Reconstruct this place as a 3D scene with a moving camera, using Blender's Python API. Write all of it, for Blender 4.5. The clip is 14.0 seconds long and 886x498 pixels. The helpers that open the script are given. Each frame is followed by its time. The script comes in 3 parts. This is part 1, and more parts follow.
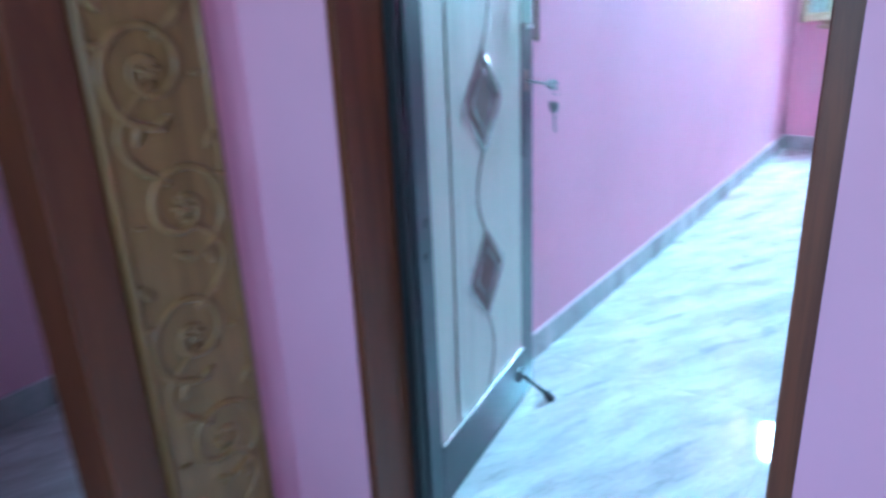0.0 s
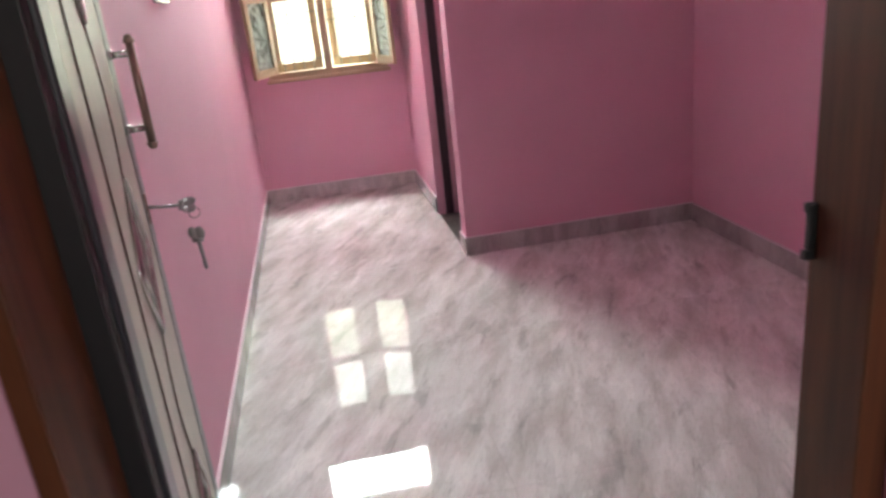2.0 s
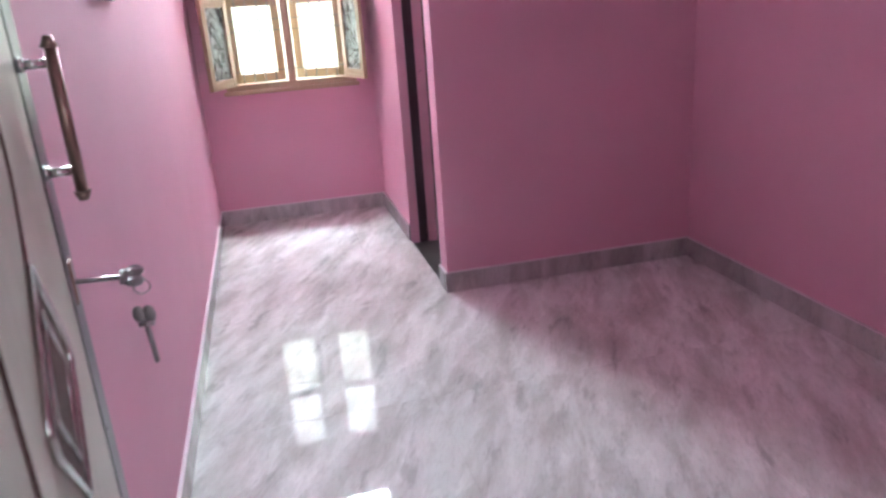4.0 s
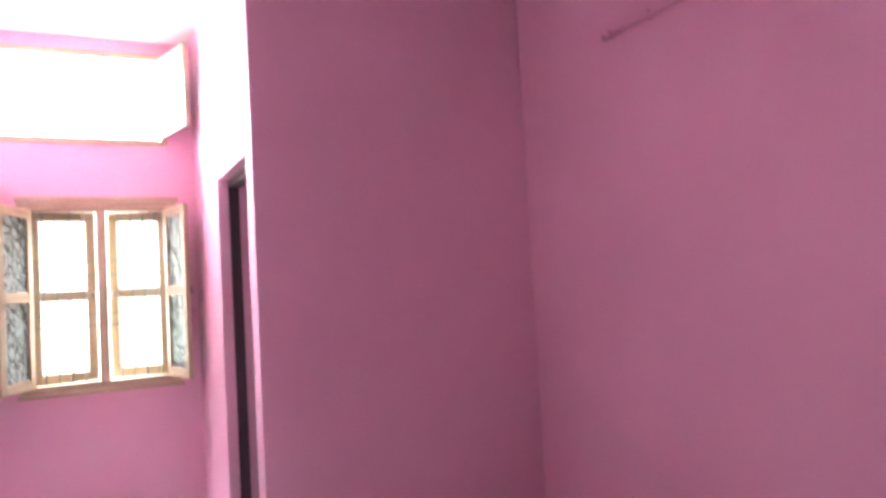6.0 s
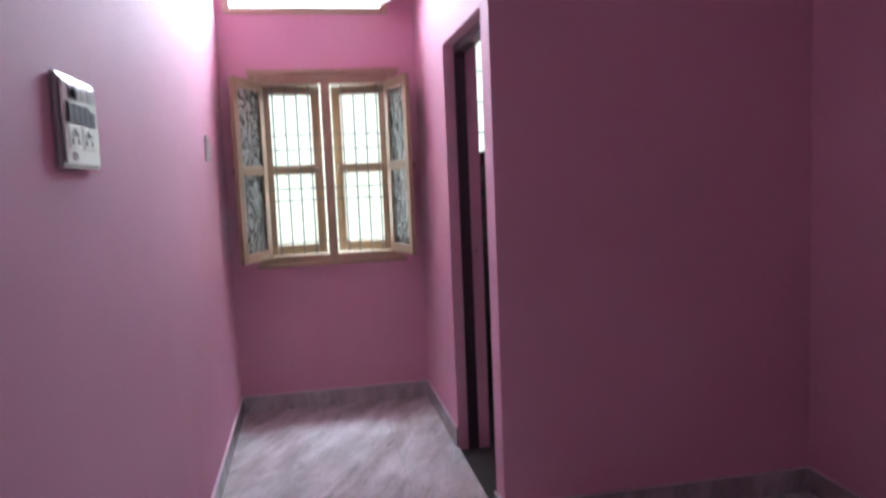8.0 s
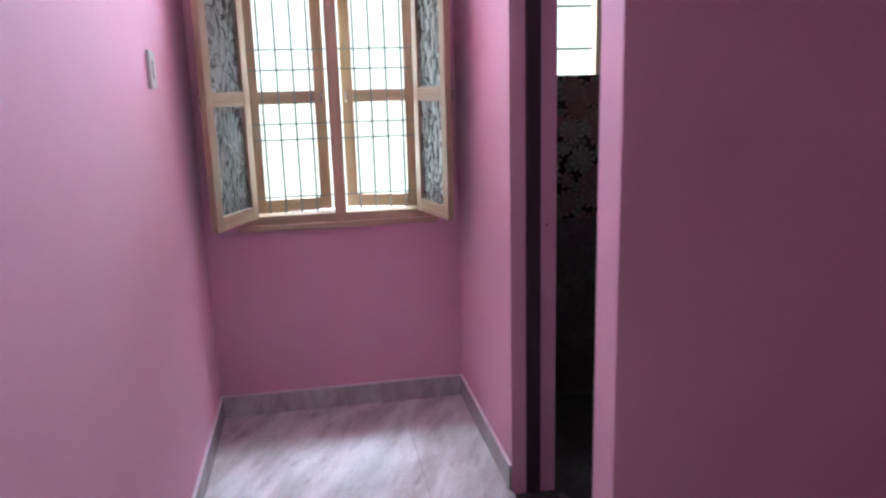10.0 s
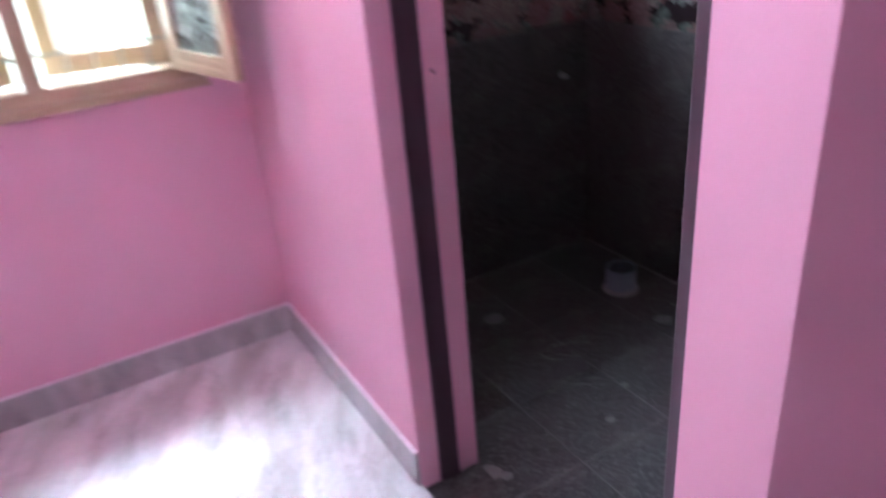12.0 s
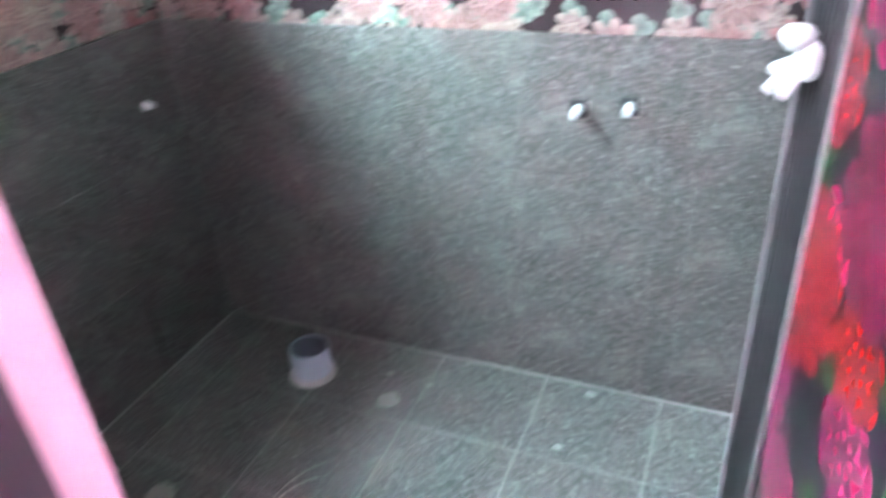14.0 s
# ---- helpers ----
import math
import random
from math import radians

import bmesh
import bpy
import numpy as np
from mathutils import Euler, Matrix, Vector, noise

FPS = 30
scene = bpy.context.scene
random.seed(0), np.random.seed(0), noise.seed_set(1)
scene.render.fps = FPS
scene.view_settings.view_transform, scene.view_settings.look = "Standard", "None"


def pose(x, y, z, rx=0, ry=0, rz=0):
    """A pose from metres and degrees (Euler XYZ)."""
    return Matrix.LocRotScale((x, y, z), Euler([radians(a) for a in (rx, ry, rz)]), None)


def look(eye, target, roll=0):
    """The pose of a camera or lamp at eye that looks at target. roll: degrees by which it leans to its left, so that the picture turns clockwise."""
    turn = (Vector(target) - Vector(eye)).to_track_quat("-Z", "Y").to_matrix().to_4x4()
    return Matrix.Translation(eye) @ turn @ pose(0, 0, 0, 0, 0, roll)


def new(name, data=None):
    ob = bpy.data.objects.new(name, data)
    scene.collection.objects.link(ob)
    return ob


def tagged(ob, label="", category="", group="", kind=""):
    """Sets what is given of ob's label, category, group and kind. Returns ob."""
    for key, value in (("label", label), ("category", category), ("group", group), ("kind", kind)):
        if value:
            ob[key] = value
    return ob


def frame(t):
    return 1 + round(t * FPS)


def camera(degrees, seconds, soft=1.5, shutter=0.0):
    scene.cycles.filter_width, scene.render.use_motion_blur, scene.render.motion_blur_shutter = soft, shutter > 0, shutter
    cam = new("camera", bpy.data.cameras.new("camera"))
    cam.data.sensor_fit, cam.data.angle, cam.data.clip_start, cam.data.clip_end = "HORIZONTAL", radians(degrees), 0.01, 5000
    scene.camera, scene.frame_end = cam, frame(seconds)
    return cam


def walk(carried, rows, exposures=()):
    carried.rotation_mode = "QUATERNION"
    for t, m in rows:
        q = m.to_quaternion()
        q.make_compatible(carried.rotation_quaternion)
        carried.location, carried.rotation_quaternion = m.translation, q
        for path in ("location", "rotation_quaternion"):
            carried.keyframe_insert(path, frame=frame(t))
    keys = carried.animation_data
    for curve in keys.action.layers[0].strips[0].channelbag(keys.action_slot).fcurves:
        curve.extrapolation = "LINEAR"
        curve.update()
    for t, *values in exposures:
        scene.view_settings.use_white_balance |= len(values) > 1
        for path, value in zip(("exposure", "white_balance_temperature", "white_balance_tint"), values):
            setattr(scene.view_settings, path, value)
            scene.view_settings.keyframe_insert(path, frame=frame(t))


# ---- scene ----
# ---- camera and walk ----
LENS = 62.8
PATH = [
    (0, (1.167, -5.951, 1.317), (0.042, -4.451, 0.623), -2.6),
    (0.3, (1.041, -5.859, 1.295), (0.112, -4.245, 0.567), -1.9),
    (0.5, (0.934, -5.792, 1.349), (0.197, -4.101, 0.578), -1.7),
    (1, (0.707, -5.702, 1.337), (0.491, -3.855, 0.601), -6.0),
    (1.5, (0.567, -5.645, 1.35), (0.652, -3.762, 0.681), -6.3),
    (2, (0.448, -5.525, 1.36), (0.735, -3.658, 0.703), -6.2),
    (4.5, (0.386, -4.994, 1.353), (0.906, -3.162, 0.743), -2.4),
    (5, (0.493, -4.877, 1.39), (1.27, -3.082, 0.972), -0.3),
    (5.5, (0.583, -4.835, 1.443), (1.424, -3.033, 1.223), -2.6),
    (6, (0.548, -4.829, 1.426), (1.42, -3.031, 1.517), -3.1),
    (6.5, (0.494, -4.847, 1.448), (1.209, -2.985, 1.59), -2.3),
    (7, (0.504, -4.804, 1.433), (0.922, -2.85, 1.525), -1.5),
    (7.5, (0.495, -4.673, 1.402), (0.853, -2.705, 1.373), -0.5),
    (8, (0.469, -4.466, 1.384), (0.825, -2.508, 1.186), -2.4),
    (10.5, (0.499, -3.025, 1.484), (0.834, -1.115, 0.995), -1.4),
    (11, (0.47, -2.741, 1.456), (1.097, -0.943, 0.843), -4.0),
    (11.5, (0.566, -2.424, 1.419), (1.224, -0.687, 0.678), -6.8),
    (12, (0.589, -2.18, 1.322), (1.445, -0.601, 0.442), -5.2),
    (12.5, (0.64, -1.886, 1.281), (1.768, -0.595, 0.25), -6.2),
    (13, (0.783, -1.645, 1.249), (2.054, -0.539, 0.171), -6.5),
    (13.5, (0.9, -1.512, 1.252), (2.286, -0.549, 0.179), -5.1),
    (14, (0.986, -1.445, 1.24), (2.557, -0.731, 0.229), -4.2),
]
EXPO = [
    (0.0, 2.4, 3750, -20), (0.5, 1.6, 4600, -16), (1.0, 1.65, 6000, -10), (1.5, 1.5, 6600, 2), (2.0, 1.4, 6700, 4), (4.5, 1.6, 5750, 8),
    (5.5, 2.0, 6000, 10), (6.0, 1.95, 6000, 10), (6.5, 1.15, 6000, 10), (7.0, 0.12, 5900, 12), (7.5, -0.35, 5800, 13), (8.0, 0.35, 5700, 14),
    (10.5, 0.85, 5500, 12), (11.0, 1.35, 5500, 14), (11.5, 1.6, 5400, 14), (12.0, 1.7, 5300, 9), (12.5, 2.3, 5150, -9), (13.0, 3.15, 5050, -13), (13.5, 4.4, 5000, -21), (14.0, 4.55, 5000, -24),
]
cam = camera(LENS, 14.0, soft=2.6, shutter=0.9)
walk(cam, [(t, look(e, g, r)) for t, e, g, r in PATH], EXPO)

# ---- world and large lights ----
world = bpy.data.worlds.new("sky")
scene.world = world
world.use_nodes = True
wn = world.node_tree.nodes
sky = wn.new("ShaderNodeTexSky")
sky.sky_type, sky.sun_disc, sky.sun_elevation, sky.sun_rotation = "NISHITA", False, radians(50), radians(200)
world.node_tree.links.new(sky.outputs[0], wn["Background"].inputs[0])
wn["Background"].inputs[1].default_value = 0.1


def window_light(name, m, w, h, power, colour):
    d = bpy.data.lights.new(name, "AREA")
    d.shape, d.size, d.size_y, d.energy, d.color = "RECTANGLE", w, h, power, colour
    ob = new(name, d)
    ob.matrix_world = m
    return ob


window_light("window_daylight", pose(0.62, 0.8, 1.6, 90, 0, 180), 1.3, 2.0, 16, (0.92, 1.0, 0.84))
window_light("vent_daylight", pose(0.55, 0.75, 3.02, 79, 0, 184), 1.1, 1.0, 205, (0.80, 0.94, 0.94))
window_light("bath_window_daylight", pose(1.25, 0.64, 2.98, 42, 0, 199), 0.75, 1.0, 145, (0.92, 0.93, 1.0))
# added fill for the hall, whose own light source is never seen
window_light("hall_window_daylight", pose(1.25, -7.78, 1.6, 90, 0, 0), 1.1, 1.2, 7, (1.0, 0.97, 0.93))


# ---- materials ----
class Nodes:
    """A short way to write a node material."""

    def __init__(self, name):
        self.m = bpy.data.materials.new(name)
        self.m.use_nodes = True
        self.t = self.m.node_tree
        self.p = self.t.nodes["Principled BSDF"]
        self.co = self.t.nodes.new("ShaderNodeTexCoord").outputs["Object"]

    def set(self, socket, v):
        if isinstance(v, bpy.types.NodeSocket):
            self.t.links.new(v, socket)
        elif isinstance(v, (tuple, list)) and len(v) == 3 and socket.type == "RGBA":
            socket.default_value = (*v, 1)
        else:
            socket.default_value = v

    def node(self, kind, out=0, pre=(), **ins):
        n = self.t.nodes.new("ShaderNode" + kind)
        for k, v in dict(pre).items():
            setattr(n, k, v)
        for k, v in ins.items():
            self.set(n.inputs[int(k[1:])] if k[0] == "i" and k[1:].isdigit() else n.inputs[k], v)
        return n.outputs[out]

    def noise(self, scale, detail=4, rough=0.55, dist=0.0, vec=None, out=0):
        return self.node("TexNoise", out, Vector=self.co if vec is None else vec, Scale=scale, Detail=detail, Roughness=rough, Distortion=dist)

    def ramp(self, fac, *stops):
        n = self.t.nodes.new("ShaderNodeValToRGB")
        r = n.color_ramp
        while len(r.elements) < len(stops):
            r.elements.new(0.5)
        for e, (pos, c) in zip(r.elements, stops):
            e.position = pos
            e.color = (*c, 1) if isinstance(c, tuple) else (c, c, c, 1)
        self.set(n.inputs[0], fac)
        return n.outputs[0]

    def mix(self, fac, a, b, blend="MIX"):
        n = self.t.nodes.new("ShaderNodeMix")
        n.data_type, n.blend_type = "RGBA", blend
        self.set(n.inputs[0], fac), self.set(n.inputs[6], a), self.set(n.inputs[7], b)
        return n.outputs[2]

    def math(self, op, a, b=0.0, c=0.0):
        return self.node("Math", 0, (("operation", op),), i0=a, i1=b, i2=c)

    def vmath(self, op, a, b=(0, 0, 0), out=0):
        return self.node("VectorMath", out, (("operation", op),), i0=a, i1=b)

    def scaled(self, s, rot=(0, 0, 0), loc=(0, 0, 0)):
        return self.node("Mapping", 0, Vector=self.co, Location=loc, Rotation=rot, Scale=s)

    def bump(self, h, strength=0.2, dist=0.002):
        self.set(self.p.inputs["Normal"], self.node("Bump", 0, Strength=strength, Distance=dist, Height=h))

    def done(self, colour, rough=0.5, metal=0.0, spec=0.5, **more):
        for k, v in (("Base Color", colour), ("Roughness", rough), ("Metallic", metal), ("Specular IOR Level", spec), *more.items()):
            self.set(self.p.inputs[k], v)
        return self.m


def paint(name, colour, rough=0.42, bump=0.12):
    n = Nodes(name)
    big = n.noise(1.3, 3)
    dark = tuple(c * 0.93 for c in colour)
    col = n.mix(n.ramp(big, (0.35, 0.0), (0.7, 1.0)), dark, colour)
    roller = n.noise(240, 3)
    wave = n.noise(5.0, 2)
    n.bump(n.math("ADD", n.math("MULTIPLY", roller, 0.25), wave), bump, 0.006)
    return n.done(col, n.math("ADD", n.math("MULTIPLY", n.noise(7, 4), 0.12), rough - 0.06), 0.0, 0.28)


def plain(name, colour, rough=0.5, metal=0.0, grain=60, vary=0.15, bump=0.05, spec=0.5):
    n = Nodes(name)
    f = n.noise(grain, 5)
    lo = tuple(c * (1 - vary) for c in colour)
    hi = tuple(min(1, c * (1 + vary)) for c in colour)
    n.bump(f, bump, 0.002)
    return n.done(n.mix(f, lo, hi), n.math("ADD", n.math("MULTIPLY", n.noise(9, 4), 0.16), rough - 0.08), metal, spec)


def wood(name, dark, light, rough=0.4, axis=2):
    n = Nodes(name)
    s = [28, 28, 28]
    s[axis] = 1.6
    grain = n.noise(1.0, 6, 0.6, 0.6, n.scaled(tuple(s)))
    fine = n.noise(6.0, 3, 0.6, 0.2, n.scaled(tuple(s)))
    fac = n.math("ADD", n.math("MULTIPLY", grain, 0.75), n.math("MULTIPLY", fine, 0.25))
    n.bump(fine, 0.12, 0.002)
    return n.done(n.ramp(fac, (0.32, dark), (0.62, light)), rough)


def marble(name, dim=1.0, rough=0.05):
    n = Nodes(name)
    rnd = n.node("ObjectInfo", 5)
    off = n.node("CombineXYZ", 0, i0=n.math("MULTIPLY", rnd, 0.12), i1=n.math("MULTIPLY", rnd, 0.08), i2=0.0)
    turned = n.node("Mapping", 0, Vector=n.node("NewGeometry", 0), Rotation=(0, 0, radians(-66)))
    vec = n.vmath("ADD", n.vmath("MULTIPLY", turned, (1.0, 3.3, 1.0)), off)
    flow = n.noise(2.2, 8, 0.60, 0.35, vec)
    streak = n.noise(3.6, 8, 0.62, 0.25, vec)
    speck = n.noise(34, 4, 0.6, 0.0, vec)
    base = n.ramp(flow, (0.31, (0.53 * dim, 0.505 * dim, 0.485 * dim)), (0.44, (0.64 * dim, 0.62 * dim, 0.605 * dim)), (0.60, (0.80 * dim, 0.79 * dim, 0.78 * dim)))
    veins = n.ramp(streak, (0.34, 0.72), (0.43, 0.95), (0.6, 1.0))
    col = n.mix(1.0, base, veins, "MULTIPLY")
    col = n.mix(n.math("MULTIPLY", n.ramp(speck, (0.36, 1.0), (0.48, 0.0)), 0.14), col, (0.2 * dim, 0.17 * dim, 0.16 * dim))
    shove = n.vmath("MULTIPLY", n.vmath("SUBTRACT", n.noise(7.0, 5, 0.6, 0.0, vec, 1), (0.5, 0.5, 0.5)), (0.22, 0.22, 0.22))
    for scale, low, high in ((2.6, 0.91, 1.04), (6.0, 0.90, 1.04)):
        patch = n.node("TexVoronoi", 1, Vector=n.vmath("ADD", vec, shove), Scale=scale)
        col = n.mix(1.0, col, n.ramp(n.node("SeparateColor", 0, i0=patch), (0.0, low), (1.0, high)), "MULTIPLY")
    n.bump(n.noise(2.2, 2), 0.02, 0.004)
    return n.done(col, n.math("ADD", n.math("MULTIPLY", n.noise(6, 5), 0.03), rough - 0.02), 0.0, 0.17)


def linen_tile(name, u, v):
    """Dark brown-grey tile printed like woven cloth, on the plane of axes u and v."""
    n = Nodes(name)
    weave = []
    for a, b in ((u, v), (v, u)):
        sc = [1.0, 1.0, 1.0]
        sc[a], sc[b] = 48.0, 450.0
        weave.append(n.noise(1.0, 2, 0.6, 0.0, n.scaled(tuple(sc))))
    w = n.math("MAXIMUM", weave[0], weave[1])
    cloud = n.noise(3.0, 4)
    dust = n.noise(11.0, 5, 0.65, 0.8)
    col = n.ramp(w, (0.49, (0.022, 0.018, 0.016)), (0.57, (0.060, 0.055, 0.050)), (0.67, (0.225, 0.218, 0.21)))
    col = n.mix(n.math("MULTIPLY", n.ramp(cloud, (0.4, 0.0), (0.7, 1.0)), 0.30), col, (0.10, 0.095, 0.09))
    col = n.mix(n.math("MULTIPLY", n.ramp(dust, (0.52, 0.0), (0.75, 1.0)), 0.28), col, (0.26, 0.25, 0.23))
    n.bump(w, 0.05, 0.0006)
    return n.done(col, n.math("ADD", n.math("MULTIPLY", cloud, 0.2), 0.30))


def floral(name, ground, petals, leaf, scale, u="X", rough=0.25, lobes=0.42, fill=1.0):
    """A print of petalled flowers with leaves between them, on the plane u-z."""
    n = Nodes(name)
    sep = n.t.nodes.new("ShaderNodeSeparateXYZ")
    n.set(sep.inputs[0], n.node("NewGeometry", 0))
    uu = sep.outputs[u]
    wob = n.noise(9.0, 3, 0.6, 0.0, None)
    flat = n.node("CombineXYZ", 0, i0=n.math("ADD", uu, n.math("MULTIPLY", wob, 0.012)), i1=sep.outputs["Z"], i2=0.0)
    col = n.mix(n.noise(14, 4), tuple(c * 0.6 for c in ground), ground)
    for k, (sc, size, count, tint) in enumerate(((scale * 2.0, 0.40, 3.0, leaf), (scale * 1.4, 0.42, 7.0, None), (scale, 0.50, 11.0, None))):
        vo = n.t.nodes.new("ShaderNodeTexVoronoi")
        vo.voronoi_dimensions = "2D"
        moved = n.vmath("ADD", flat, (0.37 * k, 0.21 * k, 0))
        n.set(vo.inputs["Vector"], moved)
        n.set(vo.inputs["Scale"], sc)
        n.set(vo.inputs["Randomness"], 0.8)
        d = n.vmath("SUBTRACT", moved, vo.outputs["Position"])
        sp = n.t.nodes.new("ShaderNodeSeparateXYZ")
        n.set(sp.inputs[0], d)
        rnd = n.t.nodes.new("ShaderNodeSeparateColor")
        n.set(rnd.inputs[0], vo.outputs["Color"])
        ang = n.math("ARCTAN2", sp.outputs[1], sp.outputs[0])
        r = n.math("MULTIPLY", n.vmath("LENGTH", d, (0, 0, 0), 1), sc)
        swirl = n.math("ADD", n.math("MULTIPLY", ang, count / 2), n.math("ADD", n.math("MULTIPLY", rnd.outputs[0], 6.0), n.math("MULTIPLY", r, 2.5)))
        lobe = n.math("ABSOLUTE", n.math("COSINE", swirl))
        tip = n.math("POWER", lobe, 0.7)
        edge = n.math("MULTIPLY", n.math("ADD", n.math("MULTIPLY", tip, lobes), n.math("ADD", 0.87 - lobes, n.math("MULTIPLY", rnd.outputs[2], 0.15))), size * fill)
        rel = n.math("DIVIDE", r, edge)
        inside = n.math("LESS_THAN", rel, 1.0)
        if tint:
            body = n.mix(rel, tuple(c * 0.45 for c in tint), tint)
        else:
            body = n.ramp(rnd.outputs[1], *[(0.15 + 0.75 * i / max(1, len(petals) - 1), p) for i, p in enumerate(petals)])
            inner = n.math("ABSOLUTE", n.math("COSINE", n.math("ADD", n.math("MULTIPLY", swirl, 1.0), n.math("MULTIPLY", n.math("FLOOR", n.math("MULTIPLY", rel, 3.0)), 1.57))))
            step = n.math("FRACT", n.math("MULTIPLY", rel, 3.0))
            shade = n.math("ADD", n.math("MULTIPLY", inner, 0.45), n.math("ADD", n.math("MULTIPLY", step, 0.35), n.math("MULTIPLY", wob, 0.35)))
            body = n.mix(n.ramp(shade, (0.25, 0.0), (0.95, 1.0)), n.mix(1.0, body, (0.35, 0.22, 0.24), "MULTIPLY"), body)
        col = n.mix(inside, col, body)
    return n.done(col, rough)


M = {}
M["pink"] = paint("pink_paint", (0.72, 0.39, 0.50), 0.74)
M["ceiling"] = paint("white_ceiling_paint", (0.78, 0.77, 0.75), 0.6)
M["white_plaster"] = paint("white_plaster", (0.7, 0.68, 0.68), 0.6)
M["marble"] = marble("polished_marble", 1.0, 0.03)
M["skirting"] = marble("marble_skirting", 0.72, 0.06)
M["skim"] = plain("white_cement_line", (0.74, 0.6, 0.66), 0.6)
M["teak"] = wood("teak_window_wood", (0.29, 0.205, 0.12), (0.49, 0.38, 0.245), 0.35)
M["teak_h"] = wood("teak_window_wood_rail", (0.29, 0.205, 0.12), (0.49, 0.38, 0.245), 0.35, 0)
M["brown"] = wood("brown_door_frame", (0.058, 0.015, 0.005), (0.14, 0.042, 0.012), 0.5)
M["dark_brown"] = wood("dark_brown_frame", (0.036, 0.018, 0.027), (0.066, 0.038, 0.052), 0.45)
M["key_steel"] = plain("dull_key_steel", (0.36, 0.34, 0.35), 0.3, 0.9)
M["carved"] = wood("golden_teak", (0.15, 0.08, 0.022), (0.27, 0.155, 0.048), 0.35)
M["laminate"] = wood("cream_laminate", (0.38, 0.345, 0.295), (0.46, 0.42, 0.36), 0.4)
M["leaf_edge"] = plain("grey_leaf_edge", (0.032, 0.033, 0.04), 0.3, 0.0, 60, 0.05, 0.02)
M["groove"] = plain("brown_groove", (0.075, 0.034, 0.03), 0.6, 0.0, 60, 0.1, 0.02, 0.25)
M["chrome"] = plain("worn_chrome", (0.62, 0.60, 0.58), 0.18, 1.0, 40, 0.06, 0.02)
M["antique"] = plain("antique_brass", (0.30, 0.20, 0.17), 0.35, 0.8)
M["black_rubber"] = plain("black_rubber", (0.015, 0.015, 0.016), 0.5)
M["iron"] = plain("painted_iron_bar", (0.24, 0.26, 0.23), 0.5)
M["linen_e"] = linen_tile("linen_tile_side", 1, 2)
M["linen_n"] = linen_tile("linen_tile_back", 0, 2)
M["linen_f"] = linen_tile("linen_tile_floor", 0, 1)
M["dark_grout"] = plain("dark_wall_grout", (0.075, 0.07, 0.066), 0.8)
M["grout"] = plain("tile_grout", (0.20, 0.19, 0.18), 0.8)
M["floral"] = floral("floral_tile", (0.03, 0.02, 0.022), ((0.26, 0.175, 0.165), (0.29, 0.255, 0.22), (0.25, 0.13, 0.125), (0.25, 0.29, 0.25)), (0.15, 0.18, 0.15), 7.5)
M["floral_e"] = floral("floral_tile_side", (0.03, 0.02, 0.022), ((0.26, 0.175, 0.165), (0.29, 0.255, 0.22), (0.25, 0.13, 0.125), (0.25, 0.29, 0.25)), (0.15, 0.18, 0.15), 7.5, "Y")
M["pvc_print"] = floral("rose_print_panel", (0.010, 0.004, 0.009), ((0.20, 0.006, 0.010), (0.22, 0.016, 0.085), (0.12, 0.004, 0.03)), (0.02, 0.055, 0.014), 4.2, lobes=0.2, fill=0.9)
M["pvc_border"] = plain("dark_grey_pvc", (0.024, 0.021, 0.023), 0.35)
M["pvc_bead"] = plain("pale_pvc_bead", (0.12, 0.11, 0.115), 0.35)
M["pvc_pipe"] = plain("grey_pvc_pipe", (0.20, 0.225, 0.26), 0.4, 0.0, 30, 0.12)
# darker than the pipe: the shade inside it is put into this colour
M["pipe_bore"] = plain("shade_dark_pipe_bore", (0.07, 0.08, 0.095), 0.6)
M["white_plastic"] = plain("white_plastic", (0.75, 0.76, 0.73), 0.25, 0.0, 30, 0.04)
M["pale_plastic"] = plain("grubby_white_plastic", (0.42, 0.43, 0.43), 0.4, 0.0, 30, 0.1)
M["switch_frame"] = plain("grey_switch_frame", (0.32, 0.30, 0.33), 0.2, 0.3)
M["dark_switch"] = plain("dark_grey_switch", (0.035, 0.032, 0.035), 0.55, 0.0, 60, 0.1, 0.02, 0.2)
M["dab"] = plain("dried_plaster", (0.24, 0.235, 0.22), 0.85)
M["cement"] = plain("cement_stain", (0.30, 0.29, 0.27), 0.85)
g = Nodes("frosted_patterned_glass")
stem = g.node("TexNoise", 0, Vector=g.scaled((13, 13, 4)), Scale=1.0, Detail=3.0, Distortion=2.5)
leafy = g.node("TexNoise", 0, Vector=g.scaled((42, 42, 11)), Scale=1.0, Detail=2.0, Distortion=2.0)
line = g.math("MAXIMUM", g.ramp(stem, (0.46, 0.0), (0.5, 1.0), (0.54, 0.0)), g.ramp(leafy, (0.56, 0.0), (0.60, 1.0), (0.66, 0.0)))
g.bump(line, 0.6, 0.01)
M["frosted"] = g.done(g.mix(line, (0.40, 0.47, 0.45), (0.025, 0.03, 0.03)), g.ramp(line, (0.0, 0.28), (1.0, 0.1)), 0.0, 0.5, **{"Transmission Weight": 0.75, "IOR": 1.45})
# sunlight on the next house is emission over a near-black base
b = Nodes("glowing_neighbour_wall")
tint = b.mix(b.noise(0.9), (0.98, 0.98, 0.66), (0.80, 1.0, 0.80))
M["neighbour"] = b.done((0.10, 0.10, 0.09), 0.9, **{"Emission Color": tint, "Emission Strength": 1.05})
b = Nodes("bright_sky")
